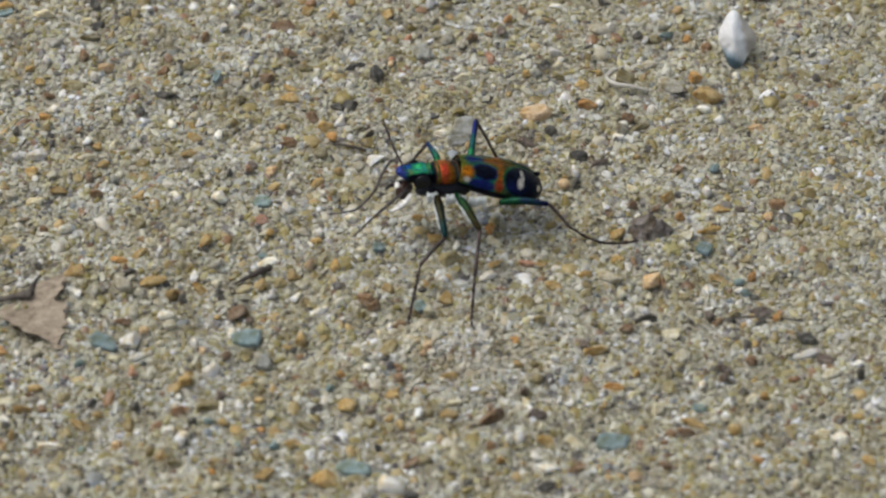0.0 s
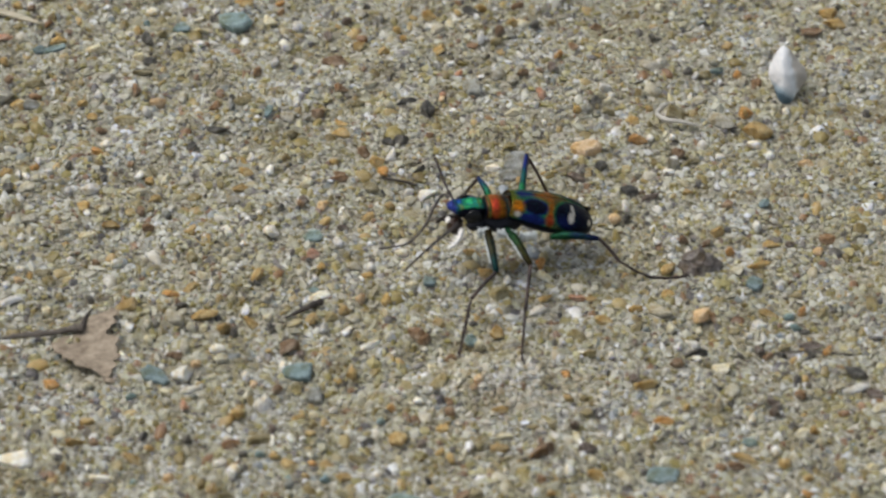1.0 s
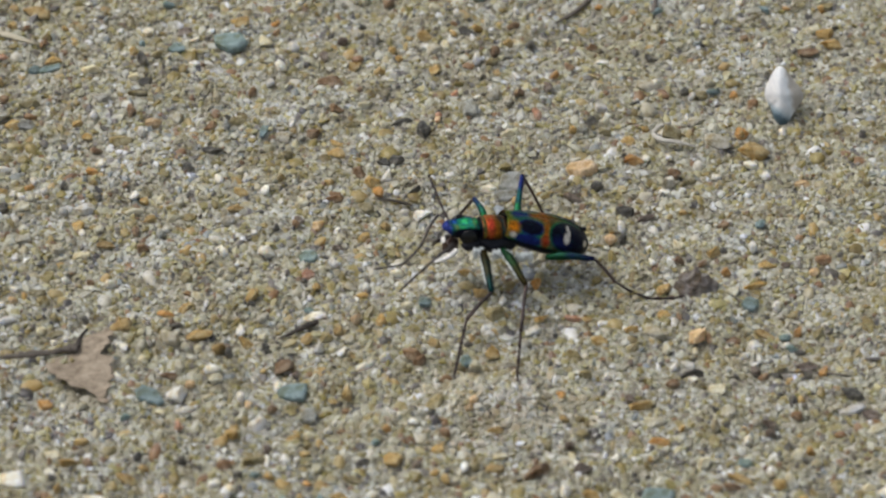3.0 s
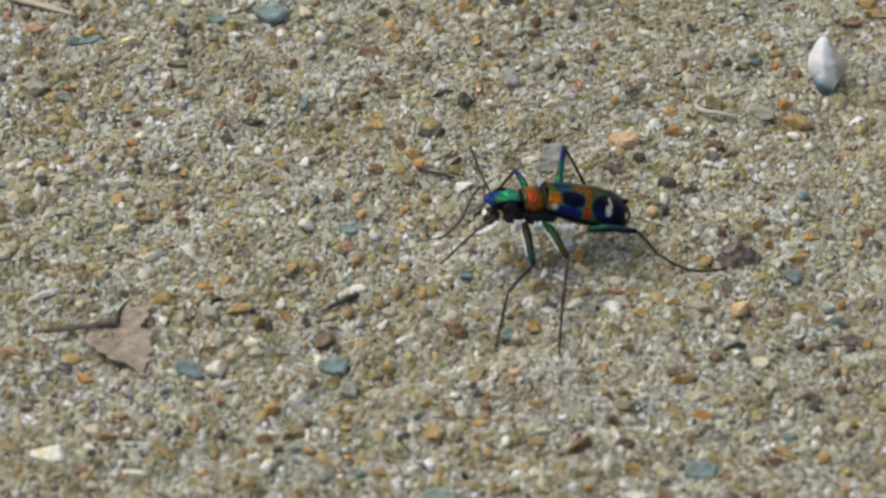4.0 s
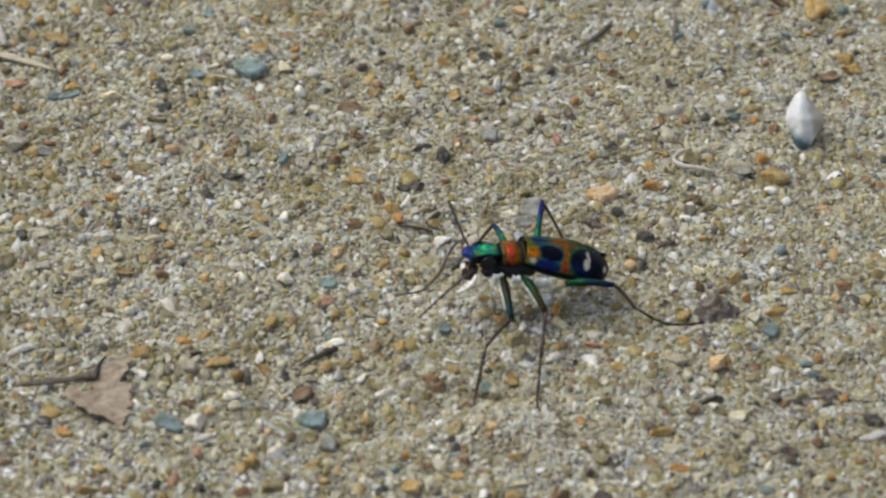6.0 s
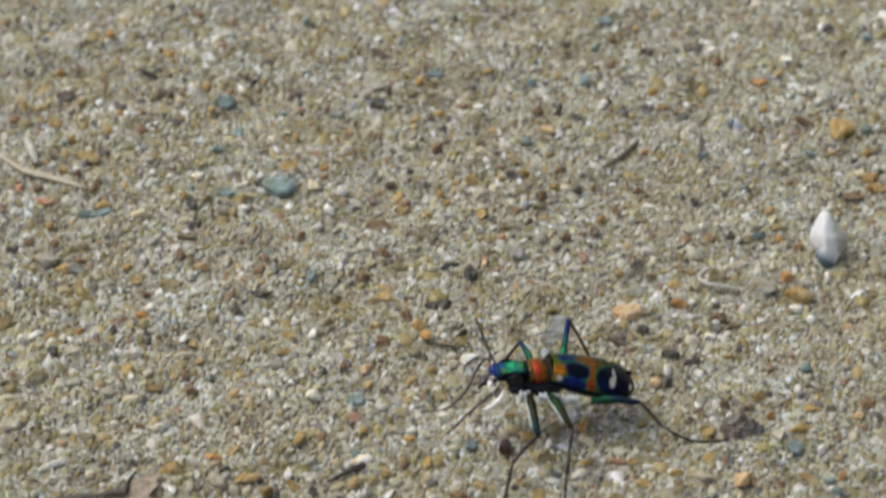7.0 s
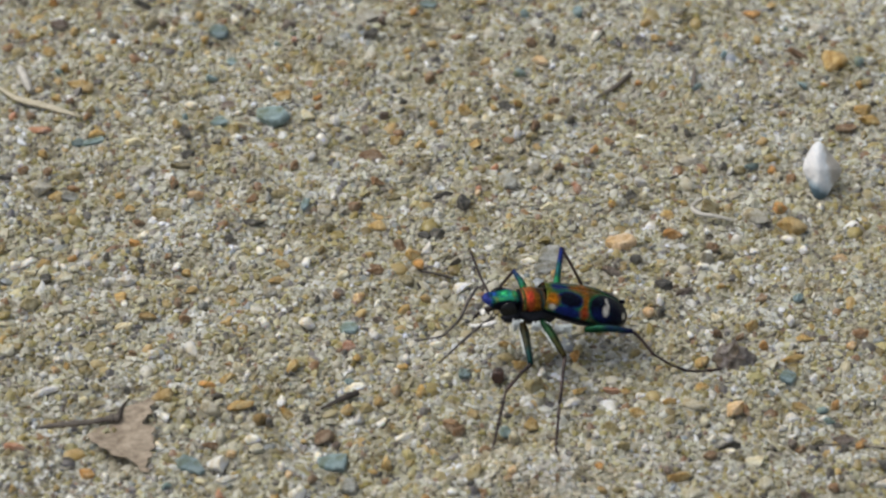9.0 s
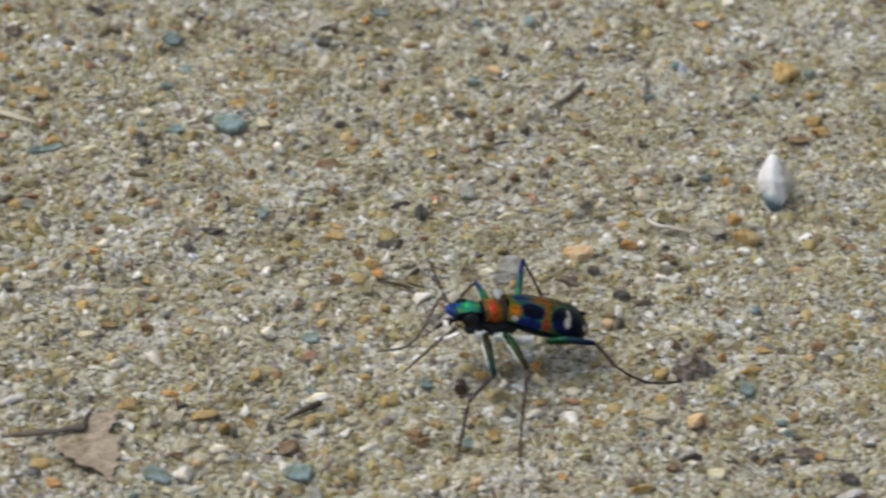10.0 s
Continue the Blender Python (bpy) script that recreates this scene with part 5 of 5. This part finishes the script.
def leg(parent, pts, radii, bands):
    """A leg from hip to claw: femur, tibia, tarsus, with the pale fringe along the femur."""
    hip, knee, ankle, foot = pts[0], pts[1], pts[2], pts[-1]
    ob = new("leg")
    ob.parent = parent
    d = Vector(knee) - Vector(hip)
    mid = Vector(hip) + d * 0.45 + Vector((0, 0, 0.35))
    fem = part("femur", tube([hip, mid, knee], [radii[0] * 0.8, radii[0] * 1.25, radii[0], radii[0] * 0.7], 16, 10), M_LEG, ob)
    a, b = bands
    shade = 0.3 if radii[0] > 0.5 else 0.34 if radii[0] > 0.45 else 0.9
    paint(fem, lambda p: tuple(shade * (1 + 0.9 * noise.noise(Vector(p) * 2.2)) * c for c in mix3(TINT[a], TINT[b], (Vector(p) - Vector(hip)).length / d.length * 1.5 - 0.35 + 0.6 * noise.noise(Vector(p) * 1.3))))
    if radii[0] > 0.5:
        fr = [Vector(q) + Vector((-radii[0] * 0.9, -0.15, -radii[0] * 0.2)) for q in (hip, mid, Vector(hip) + d * 0.8)]
        part("hair_fringe", tube(fr, [0.16, 0.25, 0.22, 0.08], 14, 7, wobble=0.5), M_HAIR, ob, "pale hair fringe under the thigh")
    tib = part("tibia", tube([knee, Vector(knee).lerp(Vector(ankle), 0.5) + Vector((0, 0, 0.15)), ankle], [radii[1] * 1.15, radii[1], radii[1] * 1.1], 12, 8), M_LEG, ob)
    paint(tib, lambda p: mix3((0.045, 0.036, 0.036), (0.10, 0.075, 0.07), 0.5 + 0.5 * math.sin(p.y * 2)))
    line = spline(pts[2:], 6)
    bm = bmesh.new()
    for k in range(5):
        p, q = line[k], line[k + 1]
        tube([p, p.lerp(q, 0.5), q], [radii[2] * 0.75, radii[2] * 0.9, radii[2] * 1.15], 5, 6, bm=bm)
    end, way = line[-1], (line[-1] - line[-2]).normalized()
    for s in (-1, 1):
        sidev = way.cross(Vector((0, 0, 1))) * s
        tube([end, end + way * 0.35 + sidev * 0.18, end + way * 0.6 + sidev * 0.22 - Vector((0, 0, 0.25))], [0.09, 0.07, 0.03], 5, 5, bm=bm)
    tar = part("tarsus", bm, M_LEG, ob)
    paint(tar, lambda p: (0.06, 0.045, 0.045))
    return ob


def beetle():
    bug = tagged(new("tiger_beetle"), "metallic green, blue and orange tiger beetle standing on sand", "beetle")
    bug.matrix_basis = pose(OX * MM, OY * MM, 0)

    # wing cases and the abdomen under them
    base = Vector(L(14.7, -1.95, 8.35))
    for side in (-1, 1):
        e = elytron(bug, side)
        e.matrix_basis = Matrix.Translation(base * MM) @ BODY_TILT
    m = ball((5.6, 0, -0.75), (5.5, 2.85, 1.5), sub=4, rough=0.05)
    ab = part("abdomen", m, M_BLACK, bug, "dark blue-black underside of the body")
    ab.matrix_basis = Matrix.Translation(base * MM) @ BODY_TILT

    # chest
    th = part("thorax", ball(L(13.6, -2.6, 6.95), (3.2, 2.25, 1.85), (0, 14, -6), 4, 0.1, 3), M_BLACK, bug)
    bm = bmesh.new()
    rnd = random.Random(21)
    for x, y, z, reach, count in ((11.7, -5.2, 7.0, 0.8, 60), (14.1, -5.4, 6.9, 0.6, 50), (15.6, -5.4, 6.8, 0.5, 26), (17.6, -5.4, 6.5, 1.4, 76)):
        for _ in range(count):
            a = Vector(L(x + rnd.uniform(-0.8, 0.8) * reach, y + rnd.uniform(-0.2, 0.2), z + rnd.uniform(-0.4, 0.3)))
            b = a + Vector((rnd.uniform(-0.35, 0.35), -rnd.uniform(0.35, 0.7), -rnd.uniform(0.4, 0.95)))
            tube([a, a.lerp(b, 0.5) + Vector((0, -0.12, 0.06)), b], [0.10, 0.09, 0.03], 4, 4, bm=bm)
    part("chest_hair", bm, M_HAIR, bug, "whitish hair tufts on the flank")

    # pronotum: a barrel with raised rims
    bm = bmesh.new()
    bmesh.ops.create_icosphere(bm, subdivisions=5, radius=1)
    for v in bm.verts:
        p = v.co.copy()
        sq = 1 / max(abs(p.x), (p.y ** 2 + p.z ** 2) ** 0.5, 1e-6)
        p = p.lerp(p * sq, 0.55)
        rim = 1 + 0.05 * math.exp(-((abs(p.x) - 0.72) / 0.1) ** 2) - 0.05 * math.exp(-((abs(p.x) - 0.58) / 0.08) ** 2)
        groove = 1 - 0.04 * math.exp(-(p.y / 0.08) ** 2) * (p.z > 0)
        dent = 0.10 * noise.noise(p * 2.3)
        v.co = Vector((p.x * 1.95, p.y * 2.1 * rim, p.z * (1.6 + dent) * rim * groove)) * MM
    pro = part("pronotum", bm, M_PRONOTUM, bug, "coppery red and green neck shield")

    def pro_colour(p):
        u = p.x / 1.95
        n1, n2 = noise.noise(Vector(p) * 1.6), noise.noise(Vector(p) * 3.7 + Vector((4, 0, 0)))
        c = mix3(TINT["gold"], TINT["orange"], 0.45 + 0.9 * n1)
        c = mix3(c, (0.52, 0.06, 0.03), 1.3 * math.exp(-((u + 0.28 + 0.1 * n2) / 0.26) ** 2 - ((p.y + 1.0) / 1.1) ** 2))
        c = mix3(c, (0.45, 0.13, 0.012), 0.9 * math.exp(-((u + 0.35) / 0.35) ** 2 - ((p.y - 0.7) / 0.8) ** 2))
        c = mix3(c, (0.30, 0.14, 0.01), 0.8 * math.exp(-((u - 0.2) / 0.14) ** 2 - ((p.y + 0.9) / 1.0) ** 2))
        c = mix3(c, TINT["teal"], 1.2 * math.exp(-((u - 0.56) / 0.14) ** 2) * (0.8 + n2))
        c = mix3(c, TINT["night"], 0.85 * math.exp(-((u - 0.42) / 0.2) ** 2 - ((p.y - 0.1) / 0.8) ** 2))
        c = mix3(c, (0.05, 0.022, 0.008), 0.4 * max(0, min(1, (u - 0.02) / 0.25)) * (0.8 + n1))
        c = mix3(c, TINT["green"], 0.8 * math.exp(-((u + 0.68) / 0.07) ** 2))
        c = mix3(c, TINT["night"], max(0, (abs(u) - 0.76) / 0.10))
        c = tuple(x * (1 + 0.6 * n2) for x in c)
        return mix3(c, TINT["black"], max(0, (-p.z - 0.25) / 0.35))
    paint(pro, pro_colour)
    pro.matrix_basis = Matrix.Translation(Vector(L(13.45, -2.45, 8.4)) * MM) @ pose(0, 0, 0, -6, 9, 13)

    # head with its parts, in the head's own space: x back, y away, z up
    HEAD = Matrix.Translation(Vector(L(9.9, -2.75, 8.5)) * MM) @ pose(0, 0, 0, -4, 6, 12)

    def H(*p):
        return tuple(HEAD.inverted() @ (Vector(L(*p)) * MM) / MM)
    bm = bmesh.new()
    bmesh.ops.create_icosphere(bm, subdivisions=5, radius=1)
    for v in bm.verts:
        p = v.co
        p = p / (abs(p.x) ** 3 + abs(p.y) ** 3 + abs(p.z) ** 3) ** (1 / 3)
        front = max(0, -p.x)
        ridge = 0.05 * math.sin(p.y * 26) * max(0, p.z) * math.exp(-((abs(p.y) - 0.55) / 0.3) ** 2)
        brow = 0.16 * math.exp(-((abs(p.y) - 0.8) / 0.22) ** 2 - ((p.x - 0.05) / 0.5) ** 2)
        saddle = -0.34 * math.exp(-(p.y / 0.45) ** 2 - ((p.x + 0.1) / 0.6) ** 2) * (p.z > 0)
        under = 1 - 0.72 * min(max((front - 0.6) / 0.25, 0), 1) * (p.z < 0)
        nick = 1 - 0.12 * math.exp(-((p.x + 0.62) / 0.07) ** 2) * (p.z > 0)
        v.co = Vector((p.x * (2.35 + 0.72 * front), p.y * (1.6 - 0.3 * front ** 1.5), p.z * (1.12 - 0.32 * front) * under * nick + 0.42 * front ** 1.6
                       + ridge + saddle + brow * (p.z > 0) + (0.12 + 0.2 * front ** 3) * noise.noise(p * 3.3))) * MM
    head = part("head", bm, M_PRONOTUM, bug, "bright green and blue metallic head")

    def head_colour(p):
        n1, n2 = noise.noise(Vector(p) * 1.5), noise.noise(Vector(p) * 3.3 + Vector((5, 2, 0)))
        c = mix3(TINT["green"], TINT["teal"], 0.35 + 1.3 * n1)
        c = tuple(x * (2.6 + 1.4 * n2) for x in c)
        c = mix3(c, (0.24, 0.24, 0.02), 0.95 * math.exp(-((p.x + 1.3) / 0.2) ** 2 - ((p.y + 0.9) / 0.9) ** 2))
        c = mix3(c, TINT["gold"], 0.8 * math.exp(-((p.x - 1.2) / 0.15) ** 2))
        c = mix3(c, TINT["night"], 0.9 * math.exp(-((p.x + 1.75) / 0.16) ** 2))
        c = mix3(c, (0.028, 0.045, 0.22), max(0, (-p.x - 1.9) / 0.12))
        c = mix3(c, (0.015, 0.06, 0.36), 0.95 * math.exp(-((p.x + 1.35) / 0.5) ** 2 - ((p.y - 0.6) / 0.7) ** 2))
        c = mix3(c, TINT["blue"], max(0, (p.y - 0.8) / 0.3))
        c = mix3(c, TINT["night"], max(0, (-p.y - 1.15) / 0.2))
        c = mix3(c, TINT["night"], max(0, (p.x - 1.5) / 0.2))
        return mix3(c, TINT["black"], max(0, (-p.z + 0.2) / 0.35))
    paint(head, head_colour)
    head.matrix_basis = HEAD
    for side in (-1, 1):
        low = -0.4 if side < 0 else 0.15
        part("eye", ball((0.3 if side < 0 else -0.55, side * 1.42 - 0.1, low), (1.25, 0.6, 1.15), (0, 0, side * 10), 4), M_EYE, head, "bulging dark compound eye")
    bm = ball((-3.0, -0.85, -1.0), (0.34, 0.55, 0.2), (0, -45, 0), 4, 0.3, 2)
    part("throat", ball(H(10.9, -4.3, 7.0), (1.5, 0.7, 0.8), (0, 0, 0), 3, 0.3, 4), M_BLACK, head)
    part("labrum", bm, M_IVORY, head, "ivory upper lip")
    for side in (-1, 1):
        for z, fwd in ((-1.35, 0.0), (-1.55, 0.5)):
            pts = [(-1.3 + fwd, side * 0.55, z), (-2.0 + fwd, side * 1.15, z - 0.35), (-2.2 + fwd, side * 1.4, z - 1.0), (-2.0 + fwd, side * 1.3, z - 1.5)]
            part("palp", tube(pts, [0.12, 0.14, 0.13, 0.17], 12, 6), M_ANT, head)
    jaws = []
    for side in (-1, 1):
        bm = tube([(0, 0, 0), (-0.9, side * 0.30, -0.05), (-2.1, side * 0.34, -0.12), (-3.2, side * -0.02, -0.2), (-3.8, side * -0.5, -0.25)],
                  [0.30, 0.36, 0.34, 0.28, 0.05], 20, 8, 0.8)
        for k in range(3):
            x = -1.2 - 0.6 * k
            tube([(x, side * 0.15, -0.1), (x - 0.1, side * -0.2, -0.14), (x - 0.25, side * -0.5, -0.16)], [0.15, 0.1, 0.03], 6, 6, bm=bm)
        jaw = part("mandible", bm, M_JAW, head, "sickle jaw, ivory outside with dark teeth")
        white_end = 3.55 if side < 0 else -1.0
        paint(jaw, lambda p: mix3((0.92, 0.91, 0.88), (0.03, 0.022, 0.02), (-p.x - white_end) / 0.3 + max(0, -p.y * side - 0.38) * 6))
        jaws.append(jaw)
    ants = ([H(7.2, -1.0, 8.9), H(6.4, -0.6, 9.0), H(5.2, -3.0, 8.8), H(4.0, -6.2, 8.3), H(2.0, -8.4, 7.4), H(0.5, -8.6, 6.9), H(-2.0, -8.4, 6.3)],
            [H(8.4, -4.2, 6.9), H(6.2, -6.4, 6.6), H(3.5, -8.9, 5.6), H(1.3, -10.6, 4.3)])
    for pts in ants:
        radii = [(0.25 - 0.010 * (k // 2)) * (0.75 if k % 2 else 1.12) for k in range(22)]
        bm = tube(pts, radii, 44, 7)
        part("antenna", bm, M_ANT, head, "slender jointed dark antenna")

    # legs
    leg(bug, [L(12.2, -4.6, 6.7), L(13.35, -11.9, 5.3), L(10.1, -14.2, 2.6), L(9.2, -18.6, 1.2), L(8.5, -22.4, 0.35)], (0.52, 0.24, 0.2), ("gold", "teal"))
    leg(bug, [L(14.8, -4.6, 6.6), L(17.85, -10.6, 5.4), L(17.1, -16.5, 2.5), L(16.8, -20.0, 1.1), L(16.55, -23.5, 0.5), L(16.9, -24.6, 0.45)], (0.52, 0.23, 0.2), ("green", "gold"))
    leg(bug, [L(20.6, -5.0, 5.5), L(26.9, -6.4, 6.4), L(29.6, -8.1, 3.9), L(33.2, -8.9, 2.0), L(36.4, -7.9, 0.9), L(38.6, -7.1, 0.6)], (0.48, 0.22, 0.19), ("green", "blue"))
    leg(bug, [L(12.9, -0.2, 7.6), L(11.2, 4.2, 8.0), L(8.3, 6.2, 1.7), L(6.9, 10.9, 1.5), L(6.2, 14.5, 1.0), L(5.4, 18.4, 0.4)], (0.4, 0.2, 0.19), ("green", "blue"))
    leg(bug, [L(16.6, -0.2, 6.6), L(17.65, 7.9, 9.0), L(20.6, 7.3, 2.8), L(21.3, 6.6, 1.2), L(22.4, 5.6, 0.5)], (0.4, 0.2, 0.18), ("green", "blue"))
    leg(bug, [L(18.6, 0.4, 5.6), L(25.9, 0.4, 5.9), L(22.6, 4.4, 2.6), L(22.8, 6.0, 1.2), L(23.6, 7.4, 0.5)], (0.36, 0.19, 0.16), ("gold", "night"))
    return bug, jaws


M_JAW = shell_material("jaw_cuticle", 0.3, 0.0)
BEETLE, JAWS = beetle()


def prey_pellet():
    """A chewed dark scrap of prey, held under the jaws, then dropped on the sand."""
    bm = pebble_mesh((1.25, 0.95, 0.75), 77, 3, 5, 0.85)
    ob = part("prey_scrap", bm, M_PELLET)
    return tagged(ob, "chewed dark reddish-brown scrap of prey", "prey scrap")


PELLET = prey_pellet()


# ---- loose sand grains ----
def coarseness(x, y):
    """How gravelly the sand is at a place in mm, 0 to 1: drifts of coarse grains, and smoother blown patches between them."""
    k = 0.5 + 0.26 * np.sin(x * 0.083 + 1.1 * np.sin(y * 0.061 + 0.7)) * np.cos(y * 0.097 - 0.4) + 0.2 * np.sin(x * 0.21 - y * 0.17 + 1.9) * np.sin(y * 0.13 + 0.5)
    k += 0.30 * np.exp(-((x + 38) ** 2 / 900 + (y - 2) ** 2 / 700)) + 0.28 * np.exp(-((x + 10) ** 2 / 1500 + (y + 46) ** 2 / 120))
    k -= 0.55 * np.exp(-((x - 14) ** 2 / 90 + (y + 29) ** 2 / 60)) + 0.40 * np.exp(-((x - 35) ** 2 / 700 + (y - 52) ** 2 / 300))
    return np.clip(k, 0.05, 1.0)


def grains(name, count, low, high, area, sunk, seed, label, fine=True, clear=0.42, mat=M_GRAIN, drift=0.0, patch=None):
    """Loose grains strewn over the sand: angular, each turned and squeezed its own way, all in one mesh. drift: how far they gather in coarse patches. patch: the middle and reach of the one patch that they make."""
    rng = np.random.default_rng(seed)
    x0, x1, y0, y1 = area
    step = math.sqrt((x1 - x0) * (y1 - y0) / count)
    gx, gy = np.meshgrid(np.arange(x0, x1, step), np.arange(y0, y1, step))
    x = gx.ravel() + rng.uniform(-0.55, 0.55, gx.size) * step
    y = gy.ravel() + rng.uniform(-0.55, 0.55, gx.size) * step
    keep = rng.random(x.size) < 1 - drift + drift * coarseness(x, y)
    if patch:
        keep &= rng.random(x.size) < np.exp(-((x - patch[0]) / patch[2]) ** 2 - ((y - patch[1]) / patch[3]) ** 2)
    for tx, ty, rx, ry in TAKEN:
        keep &= ((x - tx) / (rx * 0.9 + clear)) ** 2 + ((y - ty) / (ry * 0.9 + clear)) ** 2 > 1
    x, y = x[keep], y[keep]
    n = x.size
    r = (low + (high - low) * rng.random(n) ** 1.7) * 0.5
    bm = bmesh.new()
    bmesh.ops.create_icosphere(bm, subdivisions=1 if fine else 2, radius=1)
    ball_v = np.array([v.co[:] for v in bm.verts])
    ball_f = np.array([[v.index for v in f.verts] for f in bm.faces])
    bm.free()
    k = len(ball_v)
    v = np.repeat(ball_v[None], n, 0) * rng.uniform(0.55, 1.2, (n, k, 1))
    if not fine:
        v = np.repeat(ball_v[None], n, 0)
        for _ in range(5):
            d = rng.normal(size=(n, 1, 3))
            d /= np.linalg.norm(d, axis=2, keepdims=True)
            over = np.maximum((v * d).sum(2, keepdims=True) - rng.uniform(0.55, 0.9, (n, 1, 1)), 0)
            v -= d * over
    v *= (r[:, None] * np.stack([rng.uniform(0.7, 1.25, n), rng.uniform(0.95, 1.6, n), rng.uniform(0.38, 0.7, n)], 1))[:, None, :]
    a, b = rng.normal(0, 0.55, n), rng.normal(0.1, 0.4, n)
    ca, sa, cb, sb = np.cos(a), np.sin(a), np.cos(b), np.sin(b)
    one, nil = np.ones(n), np.zeros(n)
    rz = np.stack([ca, -sa, nil, sa, ca, nil, nil, nil, one], 1).reshape(n, 3, 3)
    rx = np.stack([one, nil, nil, nil, cb, -sb, nil, sb, cb], 1).reshape(n, 3, 3)
    v = np.einsum("nij,nkj->nki", rz @ rx, v)
    z = relief(x, y) + r * sunk + rng.normal(0, 0.08, n)
    v += np.stack([x, y, z], 1)[:, None, :]
    f = (ball_f[None] + (np.arange(n) * k)[:, None, None]).reshape(-1, 3)
    me = bpy.data.meshes.new(name)
    me.vertices.add(n * k)
    me.vertices.foreach_set("co", (v * MM).astype(np.float32).ravel())
    me.loops.add(f.size)
    me.loops.foreach_set("vertex_index", f.astype(np.int32).ravel())
    me.polygons.add(len(f))
    me.polygons.foreach_set("loop_start", np.arange(0, f.size, 3, dtype=np.int32))
    me.update(calc_edges=True)
    me.materials.append(mat)
    if fine:
        me.shade_flat()
    else:
        me.shade_smooth()
    return tagged(new(name, me), label, "sand", kind="stuff")


AREA = (-74, 80, -66, 104)
grains("sand_grains", 40000, 0.45, 0.9, AREA, 0.3, 10, "fine dusty grains filling the sand surface", clear=0.0)
grains("sand_grains", 42000, 0.8, 1.5, AREA, -0.1, 11, "fine angular grains of mixed beige river sand", clear=0.3)
grains("sand_grains", 10000, 1.3, 2.1, AREA, -0.15, 12, "coarser loose grains of mixed river sand", clear=0.7, mat=M_COARSE, drift=0.75)
grains("gravel_grains", 3600, 1.4, 2.6, AREA, -0.2, 13, "small rounded gravel grains strewn over the sand", False, 1.1, M_GRAVEL, 0.9)
grains("sand_grains", 2600, 0.7, 1.3, (-6, 34, -46, -14), 0.25, 14, "pale dry fine sand scuffed up in a low mound", clear=0.0, mat=M_DRY, patch=(14, -29, 9, 7))


# ---- movement ----
def motions():
    near = ((0, 68), (0.5, 44), (1.0, 86), (1.5, 41), (2.0, 44), (2.6, 65), (3.5, 34), (4.0, 51), (4.5, 38), (5.0, 70), (5.5, 41),
            (6.2, 76), (6.8, 54), (7.0, 70), (7.5, 41), (8.0, 38), (8.5, 34), (9.0, 18), (9.5, 38), (10.0, 30))
    walk(JAWS[0], [(t, pose(-1.4 * MM, -2.2 * MM, -1.75 * MM, 0, -16, a - 34)) for t, a in near])
    walk(JAWS[1], [(t, pose(-0.6 * MM, 0.7 * MM, -1.6 * MM, 0, -10, 14 - 0.2 * a)) for t, a in near])
    held = pose(8.1 * MM, -3.6 * MM, 6.2 * MM, 20, 0, 30)
    down = pose(9.3 * MM, -8.9 * MM, 0.75 * MM, 0, 8, 75)
    walk(PELLET, [(0, held), (6.25, held), (6.3, pose(7.7 * MM, -5.4 * MM, 6.3 * MM, 10, 0, 40)), (6.4, down), (10.0, down)])


motions()
